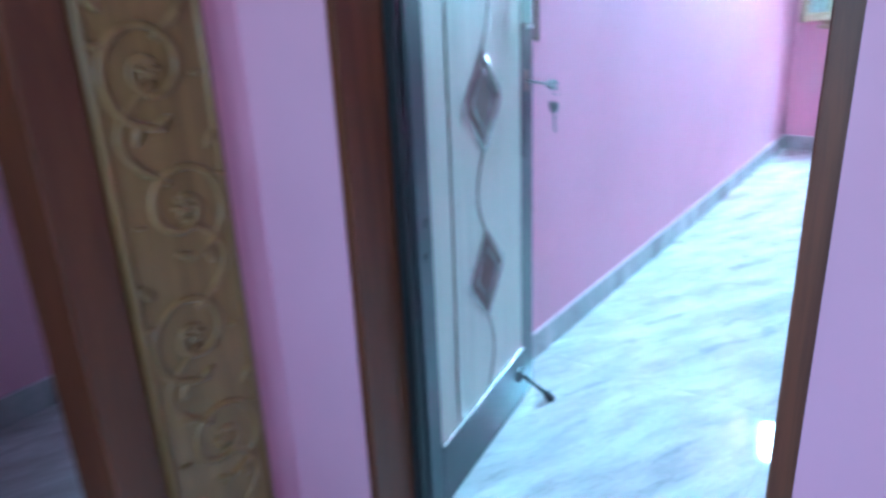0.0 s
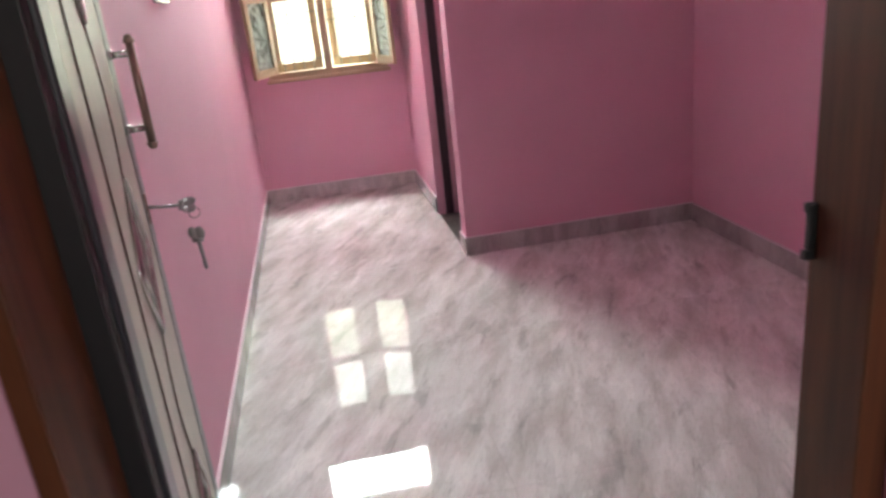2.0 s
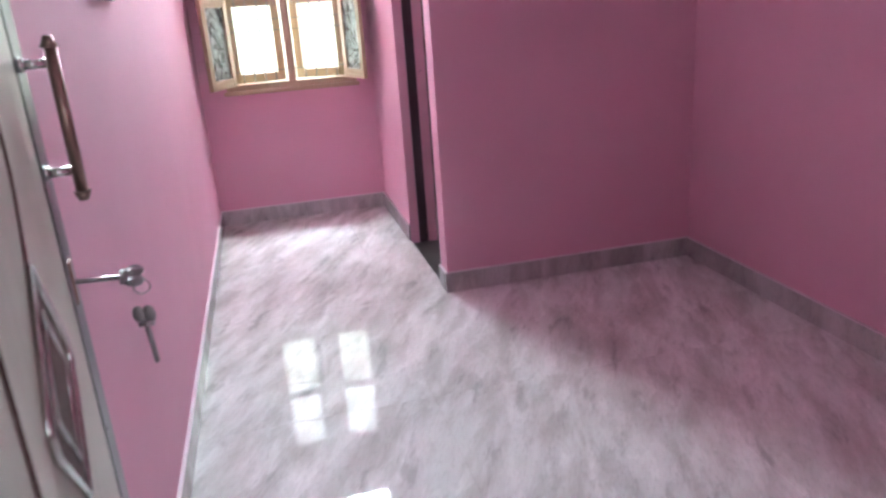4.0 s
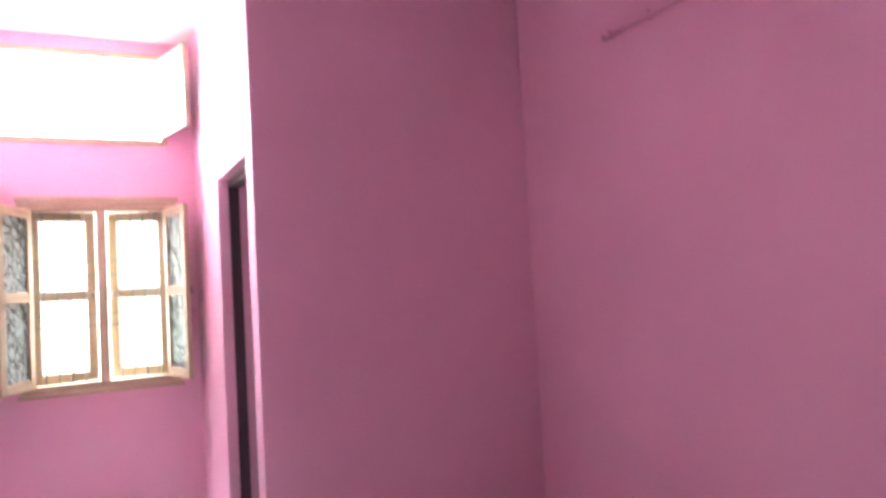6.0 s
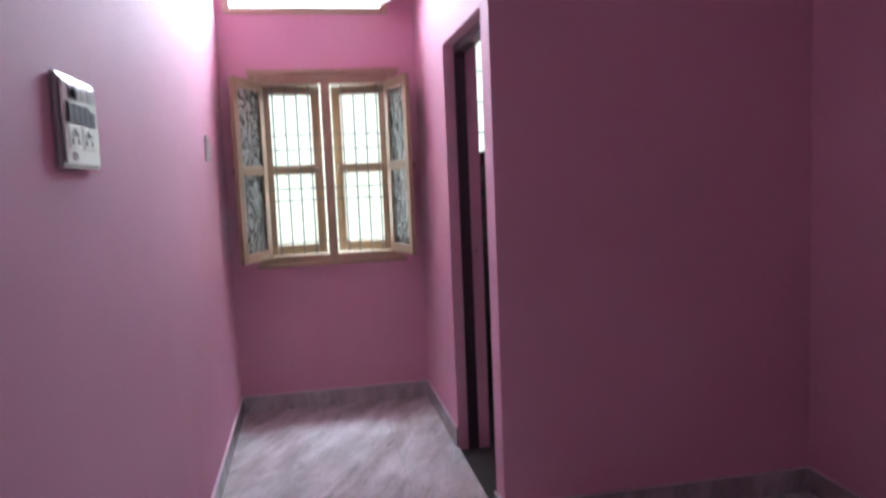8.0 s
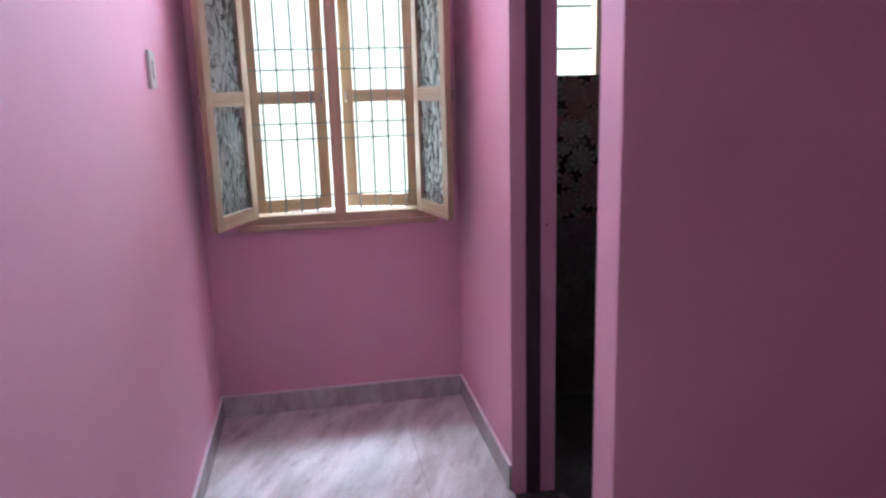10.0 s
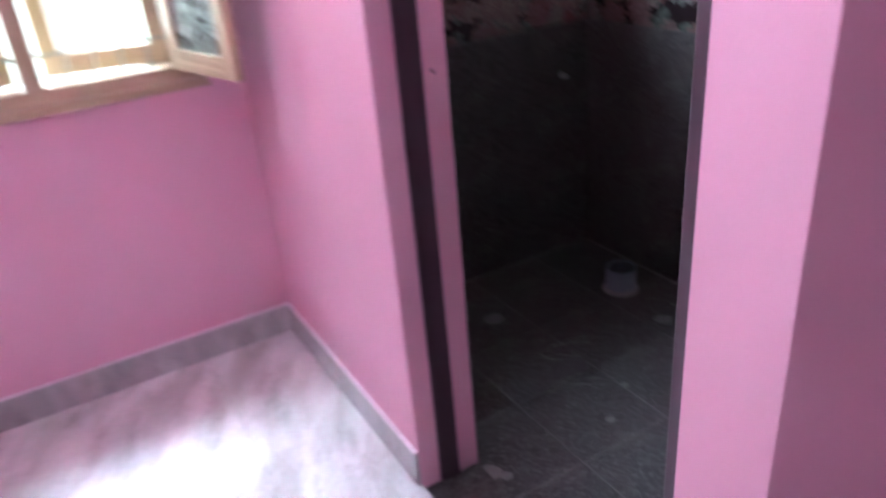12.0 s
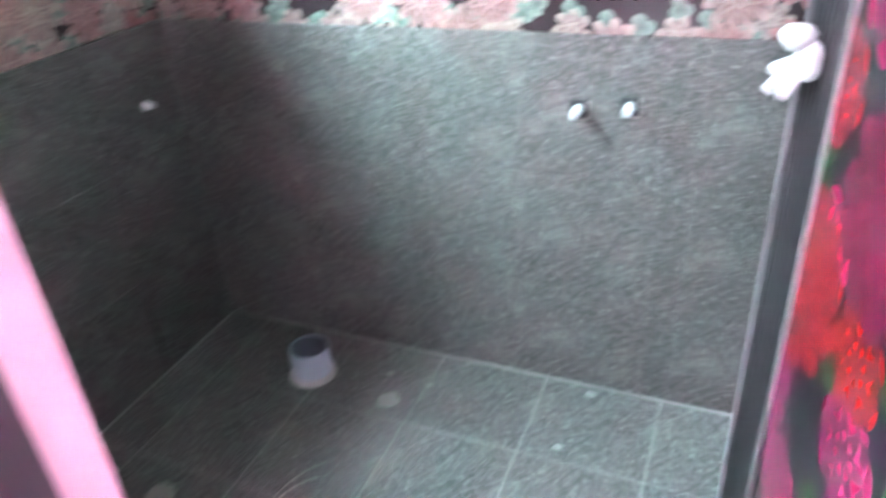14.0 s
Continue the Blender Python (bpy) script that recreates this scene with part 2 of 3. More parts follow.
M["sky"] = b.done((0, 0, 0), 1.0, **{"Emission Color": (0.93, 0.97, 1.0), "Emission Strength": 3.0})


# ---- mesh helpers ----
def box(bm, lo, hi, bevel=0.0):
    x0, y0, z0 = lo
    x1, y1, z1 = hi
    v = [bm.verts.new(p) for p in ((x0, y0, z0), (x1, y0, z0), (x1, y1, z0), (x0, y1, z0), (x0, y0, z1), (x1, y0, z1), (x1, y1, z1), (x0, y1, z1))]
    f = [bm.faces.new([v[i] for i in q]) for q in ((3, 2, 1, 0), (4, 5, 6, 7), (0, 1, 5, 4), (1, 2, 6, 5), (2, 3, 7, 6), (3, 0, 4, 7))]
    if bevel:
        bmesh.ops.bevel(bm, geom=list({e for q in f for e in q.edges}), offset=bevel, segments=2, affect="EDGES", profile=0.5)
    return v


def boxes(*pairs, bevel=0.0):
    bm = bmesh.new()
    for lo, hi in pairs:
        box(bm, lo, hi, bevel)
    return bm


def tube(bm, a, b, r, r2=None, sides=12, caps=True):
    """A round bar from a to b."""
    a, b = Vector(a), Vector(b)
    q = (b - a).to_track_quat("Z", "Y").to_matrix()
    rings = []
    for p, rad in ((a, r), (b, r if r2 is None else r2)):
        rings.append([bm.verts.new(p + q @ Vector((math.cos(2 * math.pi * i / sides) * rad, math.sin(2 * math.pi * i / sides) * rad, 0))) for i in range(sides)])
    for i in range(sides):
        f = bm.faces.new((rings[0][i], rings[0][(i + 1) % sides], rings[1][(i + 1) % sides], rings[1][i]))
        f.smooth = True
    if caps:
        bm.faces.new(rings[0][::-1])
        bm.faces.new(rings[1])
    return bm


def path_tube(bm, pts, r, sides=8):
    """A smooth round moulding along the points; a last point on the first closes it."""
    pts = [Vector(p) for p in pts]
    closed = (pts[0] - pts[-1]).length < 1e-6
    if closed:
        pts = pts[:-1]
    n = len(pts)
    rings, side = [], None
    for i, p in enumerate(pts):
        a = pts[i - 1] if i or closed else p
        b = pts[(i + 1) % n] if i < n - 1 or closed else p
        d = (b - a).normalized()
        if side is None:
            side = d.orthogonal()
        side = (side - d * side.dot(d)).normalized()
        up = d.cross(side)
        rings.append([bm.verts.new(p + (side * math.cos(2 * math.pi * k / sides) + up * math.sin(2 * math.pi * k / sides)) * r) for k in range(sides)])
    for i in range(n if closed else n - 1):
        q0, q1 = rings[i], rings[(i + 1) % n]
        for k in range(sides):
            bm.faces.new((q0[k], q0[(k + 1) % sides], q1[(k + 1) % sides], q1[k])).smooth = True
    if not closed:
        bm.faces.new(rings[0][::-1])
        bm.faces.new(rings[-1])
    return bm


def lathe(bm, profile, centre=(0, 0, 0), sides=28, axis="Z"):
    """A turned shape from (radius, height) pairs."""
    rings = []
    for r, h in profile:
        ring = []
        for i in range(sides):
            a = 2 * math.pi * i / sides
            p = Vector((r * math.cos(a), r * math.sin(a), h))
            if axis == "X":
                p = Vector((p.z, p.x, p.y))
            ring.append(bm.verts.new(p + Vector(centre)))
        rings.append(ring)
    for r0, r1 in zip(rings, rings[1:]):
        for i in range(sides):
            f = bm.faces.new((r0[i], r0[(i + 1) % sides], r1[(i + 1) % sides], r1[i]))
            f.smooth = True
    return bm


def cells(cuts, solid):
    """Outer faces of the solid cells of a grid cut at the given coordinates."""
    bm = bmesh.new()
    cx, cy, cz = [sorted(set(c)) for c in cuts]
    n = (len(cx) - 1, len(cy) - 1, len(cz) - 1)
    mid = lambda c, i: (c[i] + c[i + 1]) / 2
    full = {(i, j, k) for i in range(n[0]) for j in range(n[1]) for k in range(n[2]) if solid(mid(cx, i), mid(cy, j), mid(cz, k))}
    made = {}

    def vert(i, j, k):
        if (i, j, k) not in made:
            made[i, j, k] = bm.verts.new((cx[i], cy[j], cz[k]))
        return made[i, j, k]
    quads = (((-1, 0, 0), ((0, 0, 0), (0, 0, 1), (0, 1, 1), (0, 1, 0))), ((1, 0, 0), ((1, 0, 0), (1, 1, 0), (1, 1, 1), (1, 0, 1))),
             ((0, -1, 0), ((0, 0, 0), (1, 0, 0), (1, 0, 1), (0, 0, 1))), ((0, 1, 0), ((0, 1, 0), (0, 1, 1), (1, 1, 1), (1, 1, 0))),
             ((0, 0, -1), ((0, 0, 0), (0, 1, 0), (1, 1, 0), (1, 0, 0))), ((0, 0, 1), ((0, 0, 1), (1, 0, 1), (1, 1, 1), (0, 1, 1))))
    for i, j, k in full:
        for (a, b, c), q in quads:
            if (i + a, j + b, k + c) not in full:
                bm.faces.new([vert(i + u, j + v, k + w) for u, v, w in q])
    return bm


def wall_mesh(lo, hi, holes=()):
    """A thick wall with openings (lo, hi boxes) through it."""
    cuts = [[lo[a], hi[a]] + [h[e][a] for h in holes for e in (0, 1) if lo[a] < h[e][a] < hi[a]] for a in range(3)]
    inside = lambda p, h: all(h[0][a] < p[a] < h[1][a] for a in range(3))
    return cells(cuts, lambda x, y, z: not any(inside((x, y, z), h) for h in holes))


def link(name, bm, material):
    me = bpy.data.meshes.new(name)
    bmesh.ops.recalc_face_normals(bm, faces=bm.faces)
    bm.to_mesh(me)
    bm.free()
    me.materials.append(M[material])
    return new(name, me)


def part(name, bm, material, parent, label=""):
    ob = link(name, bm, material)
    ob.parent = parent
    return tagged(ob, label)


def structure(name, bm, material, label, category):
    return tagged(link(name, bm, material), label, category, kind="structure")


def thing(name, m, label, category, group="", kind=""):
    ob = new(name)
    ob.matrix_world = m
    return tagged(ob, label, category, group, kind)


# ---- the large structure ----
H = 3.03          # ceiling
CX = 1.152        # face of the bathroom block towards the passage
BY = -1.828        # face of the bathroom block towards the room
RX = 2.48         # right wall of the room
DY0, DY1 = -4.945, -4.80   # the wall with the room's door
WIN = (0.162, 1.034, 0.90, 2.035)   # window opening x0 x1 z0 z1
VENT = (0.04, 1.0, 2.37, 2.95)
BWIN = (1.485, 2.18, 1.53, 2.35)
DOORB = (-1.702, -0.920, 2.02)    # bathroom door opening y0 y1 top
DOOR = (0.165, 1.042, 2.06)        # room door opening x0 x1 top
BF = -0.035       # bathroom floor
BX = 1.318        # bathroom side of the doorway
HX = -0.085       # hall side wall

structure("wall_north", wall_mesh((-0.12, 0, -0.1), (2.6, 0.23, H), (
    ((WIN[0], -1, WIN[2]), (WIN[1], 1, WIN[3])), ((VENT[0], -1, VENT[2]), (VENT[1], 1, VENT[3])), ((BWIN[0], -1, BWIN[2]), (BWIN[1], 1, BWIN[3])))),
    "pink", "pink painted outer wall with the window", "wall")
structure("wall_west", wall_mesh((-0.12, DY1, -0.1), (0, 0, H)), "pink", "pink painted long side wall", "wall")
structure("wall_bathroom_side", wall_mesh((CX, BY, -0.1), (BX, -0.0005, H), (((0, DOORB[0], BF - 1), (3, DOORB[1], DOORB[2])),)),
          "pink", "pink painted partition with the bathroom doorway", "wall")
structure("wall_bathroom_front", wall_mesh((BX, BY, -0.1), (RX, BY + 0.1, H)), "pink", "pink painted partition in front of the bathroom", "wall")
structure("wall_east", wall_mesh((RX, DY1, -0.1), (RX + 0.12, -0.0005, H)), "pink", "pink painted side wall", "wall")
structure("wall_south", wall_mesh((-2.6, DY0, -0.1), (4.0, DY1 - 0.0005, H), (((DOOR[0], -9, -1), (DOOR[1], 0, DOOR[2])),)),
          "pink", "pink painted wall with the room door", "wall")
structure("wall_hall_west", wall_mesh((HX - 0.13, -7.6, -0.1), (HX, DY0 - 0.0005, H), (((-1, -6.3905, -1), (1, -5.3015, 2.1605)),)),
          "pink", "pink painted hall wall with a carved doorway", "wall")
structure("wall_hall_east", wall_mesh((3.9, -7.6, -0.1), (4.0, DY0 - 0.0005, H)), "pink", "pink painted hall wall", "wall")
# the opening in this unseen wall is added for the hall fill lamp
structure("wall_hall_south", wall_mesh((-2.6, -7.75, -0.1), (4.0, -7.6005, H), (((0.7, -9, 1.0), (1.8, -7, 2.2)),)), "pink", "pink painted hall wall with an added, unseen opening for fill light", "wall")
structure("wall_side_room", wall_mesh((-1.35, -7.6, -0.1), (-1.25, DY0 - 0.0005, H)), "pink", "pink painted wall of the adjoining room", "wall")
structure("ceiling", boxes(((-2.6, -7.75, H + 0.0005), (4.0, 0.23, H + 0.12))), "ceiling", "white painted ceiling", "ceiling")
structure("ceiling_room", boxes(((0.0005, DY1, 2.87), (RX - 0.0005, BY - 0.0005, H))), "ceiling", "white painted lower ceiling over the room", "ceiling")
structure("outside_ground", boxes(((-30, 0.2305, -0.6), (30, 60, -0.5))), "cement", "bare cement ground outside the window", "ground")
structure("neighbour_wall", boxes(((-6, 2.6, -0.5), (9, 2.8, 2.72))), "neighbour", "pale wall of the next house, its sunlight given as glow", "wall")
structure("backdrop", boxes(((-70, 62, -8), (70, 62.2, 60))), "sky", "hazy white sky", "backdrop")

# skirting, with its pale top line
def skirting(lo, hi):
    s = structure("baseboard", boxes((lo, hi), bevel=0.002), "skirting", "grey veined marble skirting", "baseboard")
    part("top_line", boxes(((lo[0], lo[1], 0.1002), (hi[0], hi[1], 0.106)), bevel=0.001), "skim", s, "pale plaster line above the skirting")
    return s


SK = 0.012
for lo, hi in (((0.0003, DY1, 0), (SK, -SK, 0.1)), ((0.0003, -SK, 0), (CX, -0.0003, 0.1)), ((CX - SK, DOORB[1], 0), (CX - 0.0003, -SK, 0.1)),
               ((CX - SK, BY - SK, 0), (CX - 0.0003, DOORB[0], 0.1)), ((CX, BY - SK, 0), (RX, BY - 0.0003, 0.1)), ((RX - SK, DY1, 0), (RX - 0.0003, BY - SK, 0.1)),
               ((1.01, DY1 + 0.0003, 0), (RX - SK, DY1 + SK, 0.1)), ((-1.2497, -7.6, 0), (-1.238, DY0, 0.1)), ((1.01, DY0 - SK, 0), (3.9, DY0 - 0.0003, 0.1))):
    skirting(lo, hi)

def tilted(a, b, z=0.0):
    """A pose at a whose x axis runs level towards b."""
    return pose(a[0], a[1], z, 0, 0, math.degrees(math.atan2(b[1] - a[1], b[0] - a[0])))


# ---- room door: frame, leaf, lock and keys ----
frame_d = thing("door_1", pose(0, 0, 0), "brown wooden door frame around the open room door", "door frame", kind="structure")
fy0, fy1 = DY0 + 0.002, DY1 + 0.003
part("jamb", boxes(((DOOR[0] - 0.0, fy0, 0), (0.188, fy1 - 0.012, DOOR[2] - 0.05)), bevel=0.002), "brown", frame_d)
part("jamb", boxes(((0.999, fy0 + 0.04, 0), (DOOR[1], fy1, DOOR[2] - 0.05)), bevel=0.003), "brown", frame_d)
# black strip added to give the shade between jamb and leaf
part("hinge_gap_shade", boxes(((DOOR[0] - 0.05, fy1 - 0.0115, 0), (0.214, fy1 + 0.012, DOOR[2] - 0.05)), bevel=0.002), "black_rubber", frame_d, "black strip standing in for shade in the hinge gap")
part("head", boxes(((DOOR[0], fy0, DOOR[2] - 0.05), (DOOR[1], fy1, DOOR[2])), bevel=0.003), "brown", frame_d)
part("strike_plate", boxes(((0.984, fy1 - 0.014, 1.022), (0.9988, fy1 - 0.004, 1.034)), ((0.989, fy1 - 0.014, 1.034), (0.9988, fy1 - 0.004, 1.080)), ((0.985, fy1 - 0.014, 1.080), (0.9988, fy1 - 0.004, 1.092)), bevel=0.002), "black_rubber", frame_d, "black iron latch keeper")

LA, LB = (0.219, -4.778), (0.098, -4.050)
LW = math.dist(LA, LB)
leaf = thing("room_door", tilted(LA, LB), "cream laminate door standing open against the pink wall", "door")
T = 0.036
part("panel", boxes(((0.07, 0.0015, 0.03), (LW - 0.095, T - 0.002, 2.0)), bevel=0.002), "laminate", leaf)
part("hinge_stile", boxes(((0.0, 0.0, 0.012), (0.07, T, 2.0)), bevel=0.003), "leaf_edge", leaf, "dark grey hinge stile")
part("closing_stile", boxes(((LW - 0.095, 0.0, 0.012), (LW, T, 2.0)), bevel=0.003), "leaf_edge", leaf, "dark grey closing stile")
part("bottom_rail", boxes(((0.07, -0.002, 0.012), (LW - 0.095, T - 0.004, 0.193)), bevel=0.002), "leaf_edge", leaf, "dark grey kick rail")
part("bottom_bead", boxes(((0.07, -0.004, 0.193), (LW - 0.095, 0.004, 0.201)), bevel=0.001), "chrome", leaf)
for i in range(3):
    z = 0.25 + 0.75 * i
    part("hinge", tube(boxes(((-0.012, T - 0.004, z), (0.02, T, z + 0.1))), (-0.006, T, z), (-0.006, T, z + 0.1), 0.006), "chrome", leaf)


def groove(pts, r=0.0022):
    bm = bmesh.new()
    path_tube(bm, pts, r, 6)
    return bm


part("groove", groove([(0.165 + 0.012 * math.sin(z * 1.4), 0.001, z) for z in np.linspace(0.21, 1.98, 24)]), "groove", leaf, "brown routed line")
for z0, z1, s in ((0.21, 0.440, 1), (0.684, 0.905, -1), (1.152, 1.375, 1)):
    part("groove", groove([(0.372 + s * 0.045 * math.sin(math.pi * k), 0.001, z0 + (z1 - z0) * k) for k in np.linspace(0, 1, 14)]), "groove", leaf, "brown routed curve")
for lo, hi in ((0.440, 0.684), (0.905, 1.152), (1.375, 1.62)):
    c, hw, hh = (lo + hi) / 2, 0.105, (hi - lo) / 2
    outer = part("diamond_motif", groove([(0.372 + hw * a, -0.001, c + hh * b) for a, b in ((0, 1), (1, 0.12), (1, -0.12), (0, -1), (-1, -0.12), (-1, 0.12), (0, 1))], 0.0045), "chrome", leaf, "silver-edged diamond moulding")
    part("inner_diamond", groove([(0.372 + hw * 0.62 * a, -0.001, c + hh * 0.66 * b) for a, b in ((0, 1), (1, 0), (0, -1), (-1, 0), (0, 1))], 0.0035), "chrome", outer)
    bm = bmesh.new()
    ring = [[bm.verts.new((0.372 + hw * k * a, d, c + hh * k * b)) for a, b in ((0, 1), (1, 0), (0, -1), (-1, 0))] for k, d in ((0.98, 0.0012), (0.9, -0.0012))]
    for i in range(4):
        bm.faces.new((ring[0][i], ring[0][(i + 1) % 4], ring[1][(i + 1) % 4], ring[1][i]))
    bm.faces.new(ring[1])
    part("inlay", bm, "groove", outer, "dark brown inlay")

hx = LW - 0.075
grip = part("handle", tube(tube(tube(bmesh.new(), (hx, -0.038, 1.149), (hx, -0.038, 1.161), 0.006, 0.011), (hx, -0.038, 1.161), (hx, -0.038, 1.338), 0.0075), (hx, -0.038, 1.338), (hx, -0.038, 1.352), 0.011, 0.005), "antique", leaf, "antique brown pull handle")
for z in (1.188, 1.320):
    part("standoff", tube(tube(bmesh.new(), (hx, 0.001, z), (hx, -0.03, z), 0.006), (hx, 0.001, z), (hx, -0.006, z), 0.009), "chrome", grip)
kx, kz = LW - 0.055, 1.037
lock = part("lock_plate", boxes(((kx - 0.011, -0.003, kz - 0.03), (kx + 0.011, 0.002, kz + 0.03)), bevel=0.0015), "antique", leaf, "brown keyhole plate")


def key_mesh(a, d, down):
    """A flat key: shank from a along d, heart-shaped bow at its end."""
    bm = bmesh.new()
    a, d, down = Vector(a), Vector(d), Vector(down)
    tube(bm, a, a + d * 0.058, 0.0036, None, 8)
    tube(bm, a + d * 0.062 + down * 0.010, a + d * 0.062 - down * 0.010, 0.005, None, 8)
    for s in (1, -1):
        c = a + d * 0.076 + down * (0.007 * s)
        flat = d.cross(down).normalized()
        m = Matrix((d, down, flat)).transposed().to_4x4()
        bmesh.ops.create_uvsphere(bm, u_segments=10, v_segments=6, radius=1.0, matrix=Matrix.Translation(c) @ m @ Matrix.Diagonal((0.014, 0.0095, 0.0035, 1)))
    return bm


part("key", key_mesh((kx, -0.002, kz), (0.22, -0.96, -0.16), (0.0, -0.16, 0.98)), "key_steel", lock, "dull steel key in the lock")
end = (kx + 0.018, -0.082, kz - 0.03)
part("key_ring", path_tube(bmesh.new(), [(end[0], end[1] + 0.011 * math.cos(k), end[2] + 0.011 * math.sin(k)) for k in np.linspace(0, 2 * math.pi, 15)], 0.0012, 6), "chrome", lock)
bm = key_mesh((end[0], end[1], end[2] - 0.118), (0.0, 0.06, 1.0), (0.3, 0.95, 0.0))
part("spare_key", bm, "key_steel", lock, "second key hanging from the ring")
sx = LW - 0.13
stop = part("door_stopper", tube(boxes(((sx - 0.02, -0.012, 0.10), (sx + 0.02, 0.0, 0.14)), bevel=0.003), (sx, -0.008, 0.12), (sx + 0.07, -0.075, 0.02), 0.006), "black_rubber", leaf, "black foot-operated door stop")
part("rubber_foot", tube(bmesh.new(), (sx + 0.066, -0.071, 0.026), (sx + 0.078, -0.083, 0.0015), 0.012, 0.014), "black_rubber", stop)

# ---- carved doorway in the hall ----
cf = thing("carved_door_frame", pose(HX, 0, 0), "golden teak doorway with carved scrolls", "door frame")
part("side_panel", boxes(((0.0005, -5.30, 0), (0.03, -5.046, 2.2)), bevel=0.004), "carved", cf)
part("jamb", boxes(((-0.13, -5.41, 0), (0.022, -5.302, 2.16)), bevel=0.006), "brown", cf, "dark brown inner jamb")
part("jamb", boxes(((-0.13, -6.39, 0), (0.022, -6.28, 2.16)), bevel=0.006), "brown", cf, "dark brown inner jamb")
part("head", boxes(((-0.13, -6.28, 2.07), (0.022, -5.41, 2.16)), bevel=0.006), "brown", cf)
def petal(bm, y, z, a, length, width):
    """One carved leaf lying on the panel."""
    bmesh.ops.create_uvsphere(bm, u_segments=10, v_segments=6, radius=1.0, matrix=Matrix.Translation((0.030, y + length * math.cos(a), z + length * math.sin(a))) @ Matrix.Rotation(a, 4, "X") @ Matrix.Diagonal((0.010, length, width, 1)))


for k in range(8):
    z0, s = 0.13 + 0.265 * k, 1 if k % 2 else -1
    yc = -5.173 + 0.012 * s
    bm = bmesh.new()
    path_tube(bm, [(0.029, yc + s * (0.092 - 0.0095 * a) * math.cos(a), z0 + (0.092 - 0.0095 * a) * math.sin(a)) for a in np.linspace(-1.7, 8.0, 46)], 0.0095, 8)
    part("carved_scroll", bm, "carved", cf)
    bm = bmesh.new()
    path_tube(bm, [(0.029, yc - s * (0.02 + 0.085 * math.sin(a)), z0 + 0.05 + 0.19 * a / math.pi) for a in np.linspace(0, math.pi, 18)], 0.0085, 8)
    part("carved_stem", bm, "carved", cf)
    bm = bmesh.new()
    for j in range(6):
        petal(bm, yc, z0, j * math.pi / 3, 0.013, 0.007)
    for f in bm.faces:
        f.smooth = True
    part("carved_flower", bm, "carved", cf)
    bm = bmesh.new()
    for j, (dy, dz, a, ln) in enumerate(((-0.06, 0.07, 2.2, 0.022), (-0.075, 0.13, 1.2, 0.025), (-0.03, 0.16, 0.4, 0.022), (0.07, 0.10, 0.9, 0.024), (0.08, 0.05, -0.2, 0.016), (-0.085, -0.02, 2.9, 0.014))):
        petal(bm, yc + s * dy, z0 + dz, a if s > 0 else math.pi - a, ln, ln * 0.42)
    for f in bm.faces:
        f.smooth = True
    part("carved_leaf", bm, "carved", cf)
for y in (-5.295, -5.06):
    part("edge_bead", tube(bmesh.new(), (0.03, y, 0.0), (0.03, y, 2.2), 0.008), "carved", cf)

# ---- window with its grille, inner and outer leaves ----
win = thing("window_1", pose(0, 0, 0), "teak window with iron grille and leaves ajar", "window", kind="structure")
wx0, wx1, wz0, wz1 = WIN
fr = part("window_frame", boxes(((wx0, -0.012, wz0), (0.217, 0.10, wz1))), "teak", win)
part("window_frame", boxes(((0.980, -0.012, wz0), (wx1, 0.10, wz1))), "teak", win)
part("window_frame", boxes(((0.217, -0.012, wz0), (0.980, 0.10, 0.945)), bevel=0.002), "teak_h", win)
part("window_frame", boxes(((0.217, -0.012, 1.968), (0.980, 0.10, wz1)), bevel=0.002), "teak_h", win)
part("mullion", boxes(((0.578, -0.014, 0.945), (0.630, 0.10, 1.968)), bevel=0.004), "teak", win)
part("trim", boxes(((0.147, -0.026, 0.878), (1.050, -0.0005, 0.905)), bevel=0.003), "teak_h", win, "brown wooden sill trim")
part("trim", boxes(((0.155, -0.026, 2.02), (1.048, -0.0005, 2.052)), bevel=0.003), "teak_h", win, "brown wooden head trim")
part("window_sill", boxes(((wx0, 0.1005, wz0 - 0.02), (wx1, 0.26, 0.925)), bevel=0.004), "white_plaster", win, "whitewashed outer sill")
for xa, xb in ((0.217, 0.578), (0.630, 0.980)):
    for k in range(4):
        x = xa + 0.072 + k * 0.0705
        part("grille_bar", tube(bmesh.new(), (x, 0.066, 0.945), (x, 0.066, 1.968), 0.0045, None, 8), "iron", win)
    for z in (1.02, 1.278, 1.348, 1.583, 1.67, 1.925):
        part("grille_rail", boxes(((xa, 0.0555, z - 0.0035), (xb, 0.0605, z + 0.0035))), "iron", win)


